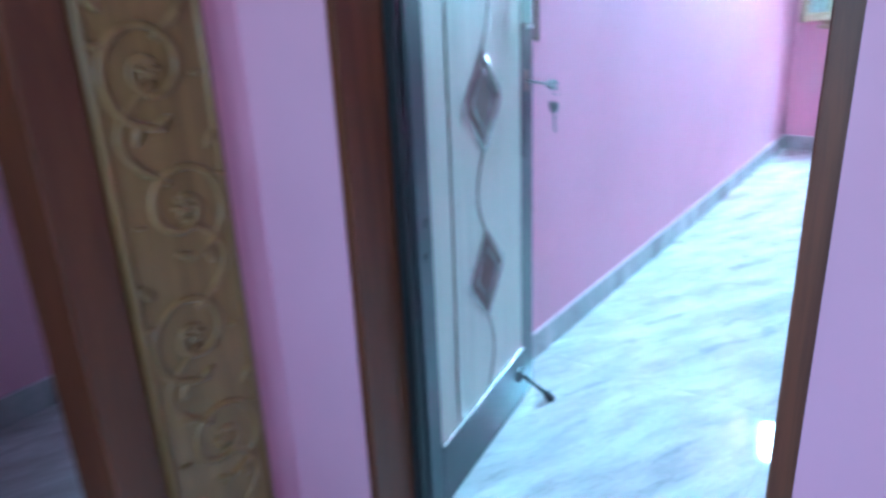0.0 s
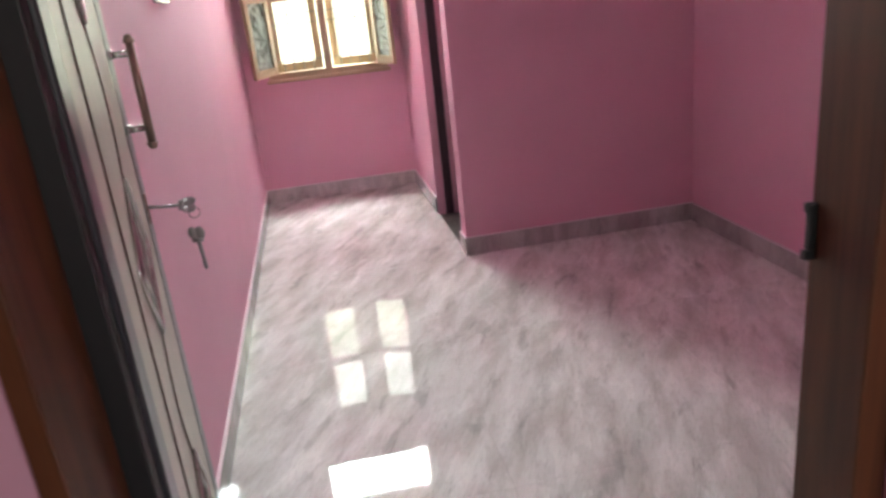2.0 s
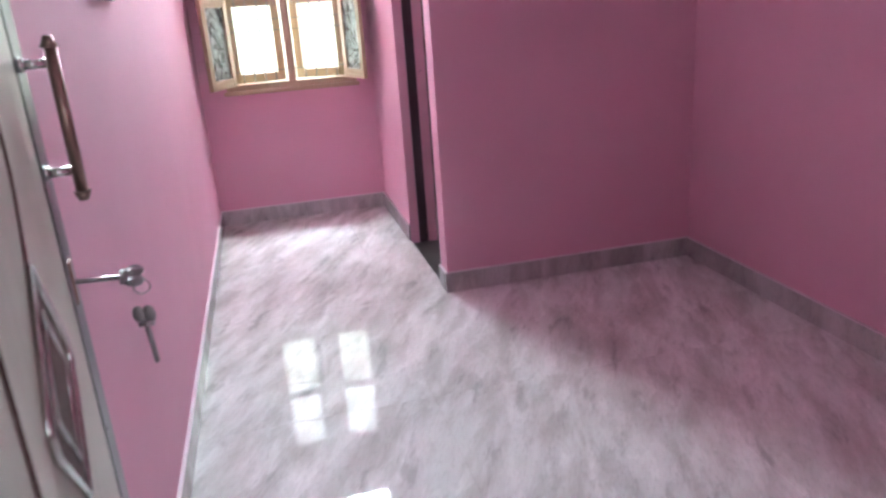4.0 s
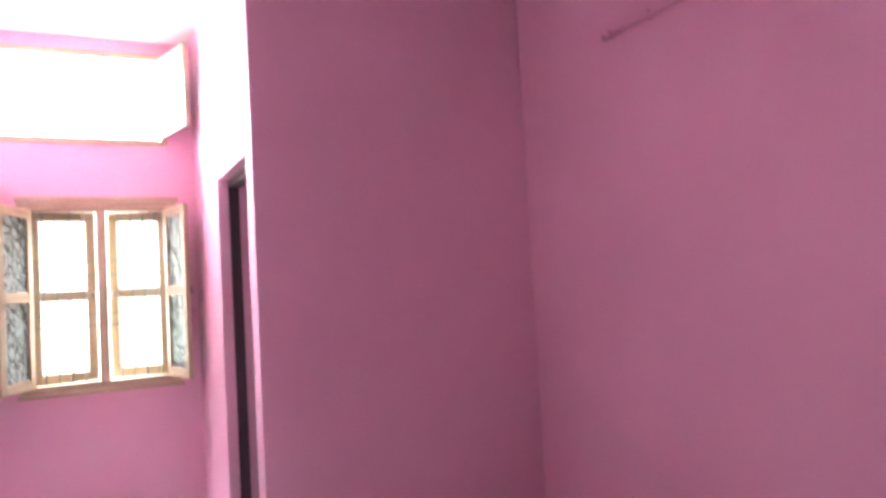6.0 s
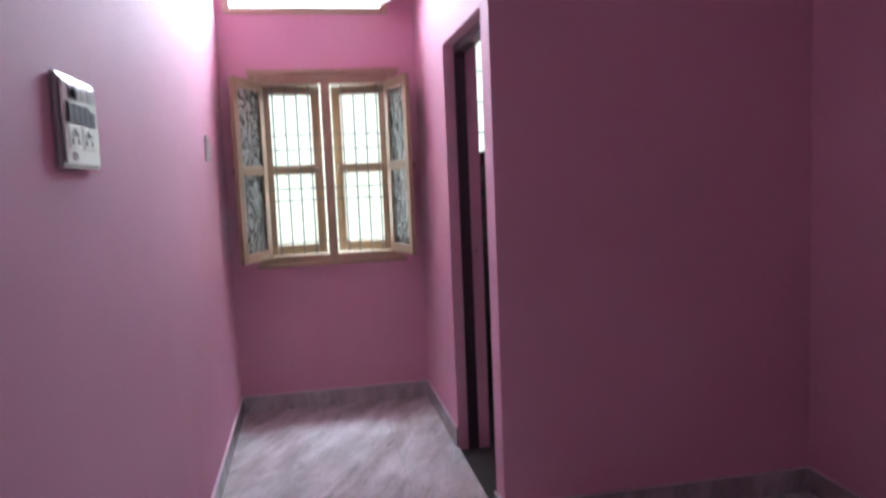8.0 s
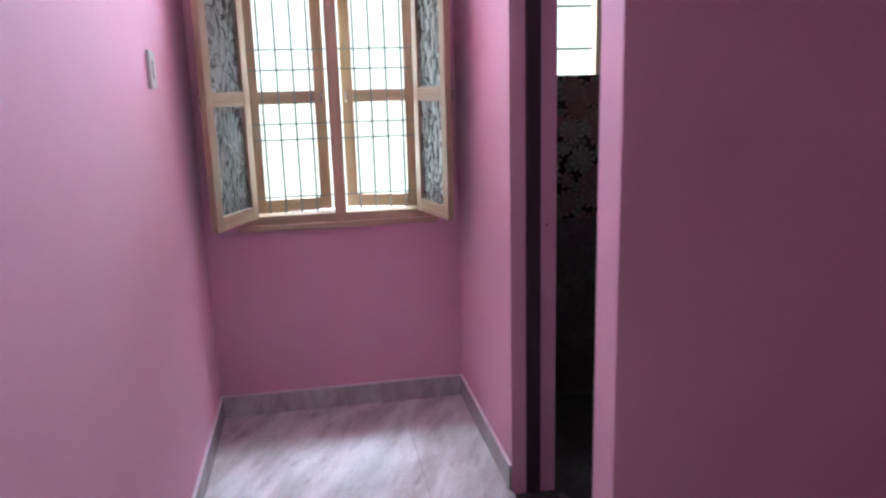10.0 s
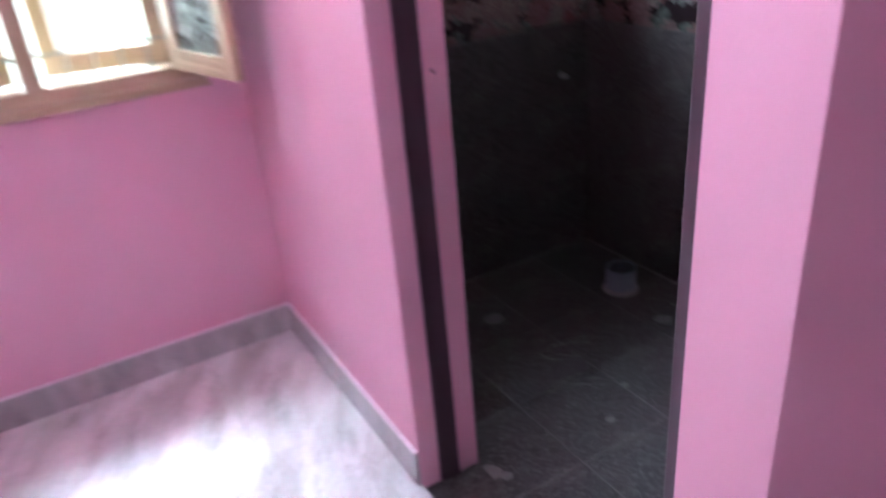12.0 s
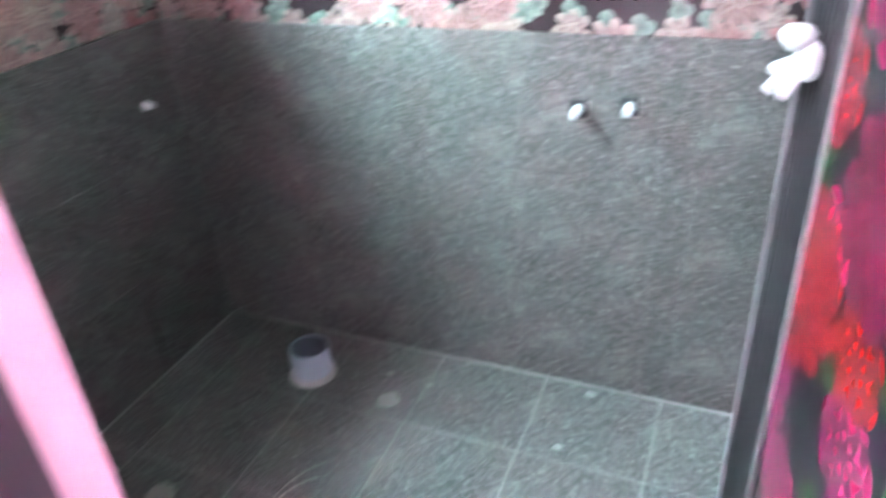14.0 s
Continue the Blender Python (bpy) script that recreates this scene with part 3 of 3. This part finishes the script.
def window_leaf(name, m, w, h, flip, label, bars):
    """A wooden leaf with two lights; x runs from the hinge to the free stile."""
    lf = thing(name, m, label, "window leaf", "window leaves")
    s = -1 if flip else 1
    t = 0.028
    fx = lambda a, b: (min(s * a, s * b), max(s * a, s * b))

    def rail(nm, a, b, z0, z1, material="teak"):
        x0, x1 = fx(a, b)
        return part(nm, boxes(((x0, 0, z0), (x1, t, z1)), bevel=0.003), material, lf)
    st = 0.052
    rail("stile", 0, st, 0, h)
    rail("stile", w - st, w, 0, h)
    for z0, z1 in ((0, 0.058), (h * 0.478, h * 0.478 + 0.058), (h - 0.055, h)):
        rail("rail", st, w - st, z0, z1, "teak_h")
    for z0, z1 in ((0.058, h * 0.478), (h * 0.478 + 0.058, h - 0.055)):
        x0, x1 = fx(st, w - st)
        if bars:
            p = part("pane", boxes(((x0, 0.011, z0), (x1, 0.016, z1))), "frosted", lf, "frosted pane with a pressed leaf pattern")
            p.visible_shadow = False
    for z in (0.14, h - 0.18):
        part("hinge", tube(bmesh.new(), (0, t * 0.5 - 0.02, z), (0, t * 0.5 - 0.02, z + 0.07), 0.006), "iron", lf)
    part("knob", tube(tube(bmesh.new(), (s * (w - 0.025), 0.001, h * 0.5), (s * (w - 0.025), -0.02, h * 0.5), 0.004), (s * (w - 0.025), -0.018, h * 0.5 - 0.022), (s * (w - 0.025), -0.018, h * 0.5 + 0.022), 0.005), "chrome", lf)
    return lf


LZ, LH = 0.942, 1.03
window_leaf("window_leaf", pose(0.217, -0.022, LZ, 0, 0, -113), 0.352, LH, False, "teak window leaf with frosted glass, opened inwards", True)
window_leaf("window_leaf", pose(0.980, -0.022, LZ, 0, 0, 104), 0.345, LH, True, "teak window leaf with frosted glass, opened inwards", True)
window_leaf("window_leaf", pose(0.220, 0.075, LZ + 0.004, 0, 0, 7), 0.352, LH - 0.008, False, "unglazed teak outer leaf pushed slightly outwards", False)
window_leaf("window_leaf", pose(0.978, 0.075, LZ + 0.004, 0, 0, -14), 0.345, LH - 0.008, True, "unglazed teak outer leaf pushed slightly outwards", False)

vent = thing("window_2", pose(0, 0, 0), "high ventilator opening with a hinged shutter", "window", kind="structure")
vx0, vx1, vz0, vz1 = VENT
for lo, hi, mt in (((vx0, -0.01, vz0), (vx0 + 0.045, 0.09, vz1), "teak"), ((vx1 - 0.045, -0.01, vz0), (vx1, 0.09, vz1), "teak"),
                   ((vx0 + 0.045, -0.01, vz0), (vx1 - 0.045, 0.09, vz0 + 0.04), "teak_h"), ((vx0 + 0.045, -0.01, vz1 - 0.045), (vx1 - 0.045, 0.09, vz1), "teak_h")):
    part("window_frame", boxes((lo, hi), bevel=0.003), mt, vent)
vl = thing("ventilator_leaf", pose(vx1 - 0.03, -0.02, vz0 + 0.045, 0, 0, 105), "teak ventilator shutter swung open", "window leaf")
w, h = 0.44, vz1 - vz0 - 0.095
for x0, x1, z0, z1, nm in ((-0.05, 0, 0, h, "stile"), (-w, -w + 0.05, 0, h, "stile"), (-w + 0.05, -0.05, 0, 0.05, "rail"), (-w + 0.05, -0.05, h - 0.05, h, "rail")):
    part(nm, boxes(((x0, 0, z0), (x1, 0.028, z1)), bevel=0.003), "teak" if nm == "stile" else "teak_h", vl)
p = part("pane", boxes(((-w + 0.05, 0.011, 0.05), (-0.05, 0.016, h - 0.05))), "pale_plastic", vl, "dull grey panel")
p.visible_shadow = False

# ---- switches, ceiling fitting, conduit ----
sb = thing("switchboard", pose(0.0005, -2.965, 1.430), "white modular switchboard in a grey surround on the wall", "switchboard")
part("surround", boxes(((0, 0, 0), (0.014, 0.25, 0.185)), bevel=0.006), "switch_frame", sb)
part("plate", boxes(((0.0145, 0.012, 0.010), (0.019, 0.238, 0.172)), bevel=0.002), "white_plastic", sb)
for k in range(5):
    y0 = 0.026 + 0.036 * k
    part("switch", boxes(((0.0192, y0, 0.090), (0.0245, y0 + 0.034, 0.130 - (0.008 if k == 4 else 0.0))), bevel=0.002), "dark_switch", sb, "dark grey rocker switch")
part("regulator", tube(boxes(((0.0192, 0.045, 0.138), (0.021, 0.098, 0.164)), bevel=0.0008), (0.021, 0.072, 0.151), (0.027, 0.072, 0.151), 0.011, 0.009), "dark_switch", sb, "dark grey fan regulator knob")
for k in range(2):
    part("indicator", boxes(((0.0192, 0.128 + 0.045 * k, 0.140), (0.0206, 0.160 + 0.045 * k, 0.163)), bevel=0.0006), "pale_plastic", sb, "small grey printed module")
for k in range(2):
    y0 = 0.030 + 0.09 * k
    so = part("socket", boxes(((0.0192, y0, 0.040), (0.021, y0 + 0.082, 0.085)), bevel=0.001), "white_plastic", sb)
    for dy, dz, r in ((0.018, 0.014, 0.007), (0.056, 0.014, 0.007), (0.037, 0.032, 0.009), (0.018, 0.028, 0.005), (0.056, 0.028, 0.005)):
        part("pin_hole", tube(bmesh.new(), (0.0212, y0 + dy, 0.040 + dz), (0.0216, y0 + dy, 0.040 + dz), r), "dark_switch", so)
part("fuse_cap", path_tube(bmesh.new(), [(0.0195, 0.06 + 0.012 * math.cos(a), 0.025 + 0.007 * math.sin(a)) for a in np.linspace(0, 2 * math.pi, 17)], 0.0018, 6), "switch_frame", sb)
ss = thing("light_switch", pose(0.0005, -0.85, 1.505), "small white switch plate on the wall", "switch")
part("plate", boxes(((0, 0, 0), (0.012, 0.085, 0.12)), bevel=0.004), "white_plastic", ss)
part("rocker", boxes(((0.0122, 0.03, 0.035), (0.017, 0.055, 0.085)), bevel=0.003), "white_plastic", ss)
part("shadow_gap", boxes(((0.0121, 0.026, 0.031), (0.0126, 0.059, 0.089))), "switch_frame", ss)

cl = thing("ceiling_rose", pose(0.59, -0.77, H), "small white round fitting under the ceiling", "ceiling fitting")
part("cover", lathe(bmesh.new(), ((0.001, -0.03), (0.022, -0.03), (0.03, -0.024), (0.045, -0.006), (0.05, 0.0))), "white_plastic", cl)
cd = thing("wall_conduit", pose(RX, 0, 2.39), "pale pink painted pipe along the wall", "pipe")
part("pipe", tube(bmesh.new(), (-0.014, -3.10, 0.003), (-0.014, -2.49, -0.002), 0.0125, None, 14), "pink", cd)
part("end_cap", tube(bmesh.new(), (-0.014, -3.14, 0.003), (-0.014, -3.098, 0.003), 0.017, None, 14), "white_plastic", cd, "white end cap")
for y in (-3.02, -2.76, -2.53):
    part("clip", boxes(((-0.029, y - 0.008, -0.015), (-0.0005, y + 0.008, 0.018)), bevel=0.002), "pink", cd)

# ---- bathroom doorway and door ----
bd = thing("door_2", pose(0, 0, 0), "dark brown bathroom door frame", "door frame", kind="structure")
by0, by1, bt = DOORB
part("jamb", boxes(((1.206, by1 - 0.006, BF), (1.26, by1 - 0.0003, bt - 0.04)), bevel=0.001), "dark_brown", bd)
part("jamb", boxes(((1.206, by0 + 0.0003, BF), (1.26, by0 + 0.066, bt - 0.04)), bevel=0.003), "dark_brown", bd)
part("head", boxes(((1.206, by0 + 0.0003, bt - 0.04), (1.26, by1 - 0.0003, bt - 0.0003)), bevel=0.003), "dark_brown", bd)
part("latch_hole", tube(bmesh.new(), (1.284, by1 - 0.0035, 1.008), (1.284, by1 - 0.0005, 1.008), 0.004), "dark_brown", bd)
part("threshold", boxes(((CX + 0.003, by0 + 0.0005, BF - 0.05), (BX, by1 - 0.0005, -0.016)), bevel=0.003), "linen_f", bd, "dark tiled threshold")

BA, BB = (1.262, -1.634), (1.887, -1.4945)
bl = thing("bathroom_door", tilted(BA, BB, BF + 0.012), "dark plastic door printed with red roses, standing open", "door")
bw = math.dist(BA, BB)
part("border", boxes(((0, -0.03, 0), (bw, 0, 1.97)), bevel=0.003), "pvc_border", bl)
part("printed_panel", boxes(((0.02, 0.0005, 0.06), (bw - 0.156, 0.0025, 1.93))), "pvc_print", bl, "panel printed with red and magenta roses")
for x in (bw - 0.148, bw - 0.018):
    part("bead", boxes(((x - 0.004, 0.0003, 0.003), (x + 0.004, 0.007, 1.967)), bevel=0.002), "pvc_bead", bl, "pale raised line")
for k in range(7):
    x = bw - 0.128 + 0.0155 * k
    part("rib", boxes(((x - 0.002, 0.0003, 0.003), (x + 0.002, 0.0022, 1.967))), "pvc_border", bl)
kn = part("tower_bolt", boxes(((bw - 0.092, 0.001, 1.008), (bw - 0.046, 0.024, 1.048)), bevel=0.010), "pale_plastic", bl, "white plastic door bolt")
part("knob", lathe(bmesh.new(), ((0.001, 0.018), (0.014, 0.017), (0.019, 0.010), (0.017, 0.002), (0.010, -0.006), (0.001, -0.007)), (bw - 0.070, 0.026, 1.045), 18), "pale_plastic", kn)
for dx, dy, dz in ((0.034, 0.016, -0.016), (0.014, 0.024, -0.034), (-0.022, 0.018, -0.030)):
    part("lever", tube(bmesh.new(), (bw - 0.068, 0.020, 1.024), (bw - 0.068 + dx, 0.020 + dy, 1.024 + dz), 0.010, 0.007), "pale_plastic", kn)

# ---- bathroom fittings ----
pp = thing("drain_pipe", pose(2.250, -0.455, BF), "grey plastic drain pipe stub rising from the floor", "pipe")
part("pipe", lathe(bmesh.new(), ((0.0545, 0), (0.0545, 0.088), (0.0535, 0.09), (0.0505, 0.09), (0.0495, 0.088), (0.0495, 0.012), (0.001, 0.012)), sides=36), "pvc_pipe", pp)
# separate dark lining gives the shade inside the open pipe
part("bore", lathe(bmesh.new(), ((0.0493, 0.086), (0.0488, 0.02), (0.048, 0.014), (0.001, 0.0135)), sides=36), "pipe_bore", pp, "inside of the pipe, coloured dark for its shade")
part("collar", lathe(bmesh.new(), ((0.066, 0.0005), (0.063, 0.004), (0.058, 0.009), (0.055, 0.014))), "cement", pp, "rough cement collar")
for x, y, z, nx in ((2.43, -1.124, 0.707, 1), (2.43, -1.229, 0.719, 1)):
    pl = thing("pipe_plug", pose(x, y, z), "white plastic plug in a square cut in the tile", "pipe plug", "plugs on the tiled wall")
    part("cut", boxes(((-0.0025, -0.02, -0.02), (-0.0008, 0.02, 0.02))), "dark_switch", pl)
    part("chipped_edge", boxes(((-0.003, -0.021, -0.023), (-0.0008, 0.021, -0.0195)), ((-0.003, -0.0215, -0.02), (-0.0008, -0.0185, 0.02))), "cement", pl)
    part("plug", lathe(bmesh.new(), ((0.0115, -0.001), (0.0115, -0.034), (0.010, -0.041), (0.001, -0.042)), axis="X", sides=16), "pale_plastic", pl)
pl = thing("pipe_plug", pose(2.309, -0.0555, 0.677), "white plastic plug on the dark tiled wall", "pipe plug", "plugs on the tiled wall")
part("plug", tube(tube(bmesh.new(), (0, 0, 0), (0, -0.026, 0), 0.008), (0, -0.001, 0), (0, -0.004, 0), 0.014), "pale_plastic", pl)


def splat(x, y, r, seed):
    """An uneven flat dab on the bathroom floor."""
    rng = random.Random(seed)
    bm = bmesh.new()
    top = [bm.verts.new((x + r * rng.uniform(0.8, 1.08) * math.cos(a), y + r * rng.uniform(0.8, 1.08) * math.sin(a), BF + 0.003)) for a in np.linspace(0, 2 * math.pi, 20)[:-1]]
    bm.faces.new(top)
    base = [bm.verts.new((v.co.x * 1 + (v.co.x - x) * 0.15, v.co.y + (v.co.y - y) * 0.15, BF + 0.0008)) for v in top]
    for i in range(19):
        bm.faces.new((top[i], base[i], base[(i + 1) % 19], top[(i + 1) % 19]))
    return bm


for i, (x, y, r) in enumerate(((2.214, -0.70, 0.026), (1.764, -0.342, 0.034), (2.072, -1.478, 0.036), (2.31, -0.66, 0.009), (2.30, -0.78, 0.008), (2.395, -1.185, 0.012), (1.862, -0.888, 0.010), (1.87, -1.10, 0.016), (2.195, -1.152, 0.009), (1.33, -0.955, 0.03), (1.36, -0.99, 0.014), (1.72, -0.98, 0.012))):
    tagged(link("plaster_dab", splat(x, y, r, i), "dab"), "dried white plaster dab on the bathroom floor", "plaster dab", "plaster dabs")

def smear(cx, cy, r, a0, a1, width):
    """A thin curved scrape of dried cement on the bathroom floor."""
    bm = bmesh.new()
    inner, outer = [], []
    for k, a in enumerate(np.linspace(a0, a1, 22)):
        w = width * math.sin(math.pi * (k + 0.5) / 22) * (0.6 + 0.4 * math.sin(k * 2.3))
        for ring, rr in ((inner, r - w), (outer, r + w)):
            ring.append(bm.verts.new((cx + rr * math.cos(a), cy + 0.7 * rr * math.sin(a), BF + 0.0009)))
    for q in range(21):
        bm.faces.new((inner[q], inner[q + 1], outer[q + 1], outer[q]))
    bmesh.ops.solidify(bm, geom=bm.faces[:], thickness=0.0006)
    return bm


for cx, cy, r, a0, a1, w in ((1.80, -0.70, 0.14, 0.2, 1.9, 0.006), (1.82, -0.72, 0.18, 0.4, 1.6, 0.004), (1.86, -0.62, 0.10, 2.8, 4.4, 0.005), (1.72, -0.86, 0.12, 0.3, 2.4, 0.005),
                             (1.74, -0.87, 0.155, 0.6, 2.2, 0.004), (1.70, -0.85, 0.085, 0.0, 2.0, 0.004), (1.95, -0.60, 0.16, 3.4, 4.3, 0.004)):
    tagged(link("cement_smear", smear(cx, cy, r, a0, a1, w), "cement"), "thin curved smear of dried cement on the tiles", "cement smear", "cement smears")

# ---- pieces of floors and tiled walls ----
def piece_box(name, lo, hi, material, parent, cache={}):
    """A thin bevelled piece; alike sizes share a mesh."""
    size = tuple(round(b - a, 4) for a, b in zip(lo, hi))
    key = (name, size, material)
    if key not in cache:
        bm = bmesh.new()
        box(bm, (0, 0, 0), size, 0.0004 if name == "slab" or "linen_e" in material or "linen_n" in material else 0.0007)
        me = bpy.data.meshes.new(name)
        bm.to_mesh(me)
        bm.free()
        me.materials.append(M[material])
        cache[key] = me
    ob = new(name, cache[key])
    ob.location = lo
    ob.parent = parent
    return ob


floor = structure("floor", boxes(((-2.6, -7.75, -0.1), (4.0, BY, -0.0125)), ((-0.12, BY, -0.1), (CX, 0.0, -0.0125))), "grout", "polished grey and white veined marble floor", "floor")


def slabs(xs, ys):
    for x0, x1 in zip(xs, xs[1:]):
        for y0, y1 in zip(ys, ys[1:]):
            piece_box("slab", (x0 + 0.0003, y0 + 0.0003, -0.0122), (x1 - 0.0003, y1 - 0.0003, 0.0), "marble", floor)


slabs((0.0, 0.845, 1.69, 2.48), (DY0, -3.812, -2.8, BY))
slabs((0.0, 0.845, CX + 0.002), (BY, -0.78, 0.0))
slabs((-2.6, -1.35, 0.0, 1.2, 2.5, 4.0), (-7.7, -6.4, -5.6, DY0))
bfloor = structure("floor_bathroom", boxes(((BX, BY, -0.2), (RX, 0.0, BF - 0.009))), "grout", "dark woven-look tiles on the bathroom floor", "floor")
part("bed", boxes(((BX, BY + 0.1, BF - 0.0088), (2.43, -0.05, BF - 0.0015))), "grout", bfloor)
xs = [BX, 1.551, 1.852, 2.153, 2.43]
ys = [-1.72, -1.645, -1.355, -1.065, -0.773, -0.484, -0.194, -0.056]
for x0, x1 in zip(xs, xs[1:]):
    for y0, y1 in zip(ys, ys[1:]):
        piece_box("tile", (x0 + 0.0018, y0 + 0.0018, BF - 0.0087), (x1 - 0.0018, y1 - 0.0018, BF), "linen_f", bfloor)

part("corner_line", boxes(((2.424, -1.69, BF - 0.001), (2.4298, -0.0565, BF + 0.004)), ((BX, -0.0615, BF - 0.001), (2.424, -0.0558, BF + 0.003))), "grout", bfloor, "pale grout line along the walls")

rows = ((BF, 0.26), (0.26, 0.555), (0.555, 0.862), (0.862, 1.15), (1.15, 1.45), (1.45, 1.53))
tw = structure("wall_tiled_east", boxes(((2.439, BY + 0.1, BF - 0.05), (RX - 0.0005, -0.0005, 1.53))), "dark_grout", "bathroom wall with dark tiles under a floral band", "wall")
tn = structure("wall_tiled_north", boxes(((BX, -0.0465, BF - 0.05), (2.4385, -0.0005, 1.53))), "dark_grout", "bathroom wall with dark tiles under a floral band", "wall")
ts = structure("wall_tiled_south", boxes(((BX, BY + 0.1005, BF - 0.05), (2.4385, BY + 0.102, 1.53))), "dark_grout", "bathroom wall with dark tiles under a floral band", "wall")
for i, (z0, z1) in enumerate(rows):
    east, north = ("linen_e", "linen_n") if i < 3 else ("floral_e", "floral")
    for y0, y1 in ((-1.72, -1.37), (-1.37, -0.77), (-0.77, -0.17), (-0.17, -0.056)):
        piece_box("tile", (2.43, y0 + 0.0003, z0 + 0.0003), (2.4388, y1 - 0.0003, z1 - 0.0003), east, tw)
    for x0, x1 in ((BX, 1.53), (1.53, 2.13), (2.13, 2.43)):
        piece_box("tile", (x0 + 0.0008, -0.0555, z0 + 0.0008), (x1 - 0.0008, -0.0468, z1 - 0.0008), north, tn)
        piece_box("tile", (x0 + 0.0008, BY + 0.1022, z0 + 0.0008), (x1 - 0.0008, BY + 0.111, z1 - 0.0008), north, ts)
structure("wall_bathroom_plaster", boxes(((BX, -0.02, 1.5305), (BWIN[0], -0.0005, H)), ((BWIN[1], -0.02, 1.5305), (RX - 0.0005, -0.0005, H)), ((BWIN[0], -0.02, BWIN[3]), (BWIN[1], -0.0005, H)),
          ((RX - 0.02, BY + 0.1005, 1.5305), (RX - 0.0005, -0.0205, H)), ((BX, BY + 0.1005, 1.5305), (RX - 0.0205, BY + 0.12, H))), "white_plaster", "white plaster above the bathroom tiles", "wall")
bwn = thing("window_3", pose(0, 0, 0), "bathroom window with a dark mullion and bars", "window", kind="structure")
for lo, hi in (((BWIN[0], -0.005, BWIN[2]), (BWIN[0] + 0.04, 0.08, BWIN[3])), ((BWIN[1] - 0.04, -0.005, BWIN[2]), (BWIN[1], 0.08, BWIN[3])),
               ((BWIN[0] + 0.04, -0.005, BWIN[3] - 0.04), (BWIN[1] - 0.04, 0.08, BWIN[3])), ((1.82, -0.005, BWIN[2]), (1.87, 0.08, BWIN[3] - 0.04))):
    part("window_frame", boxes((lo, hi), bevel=0.002), "teak", bwn)
for k in range(4):
    z = BWIN[2] + 0.12 + 0.19 * k
    part("grille_rail", boxes(((BWIN[0] + 0.04, 0.03, z - 0.005), (BWIN[1] - 0.04, 0.036, z + 0.005))), "iron", bwn)
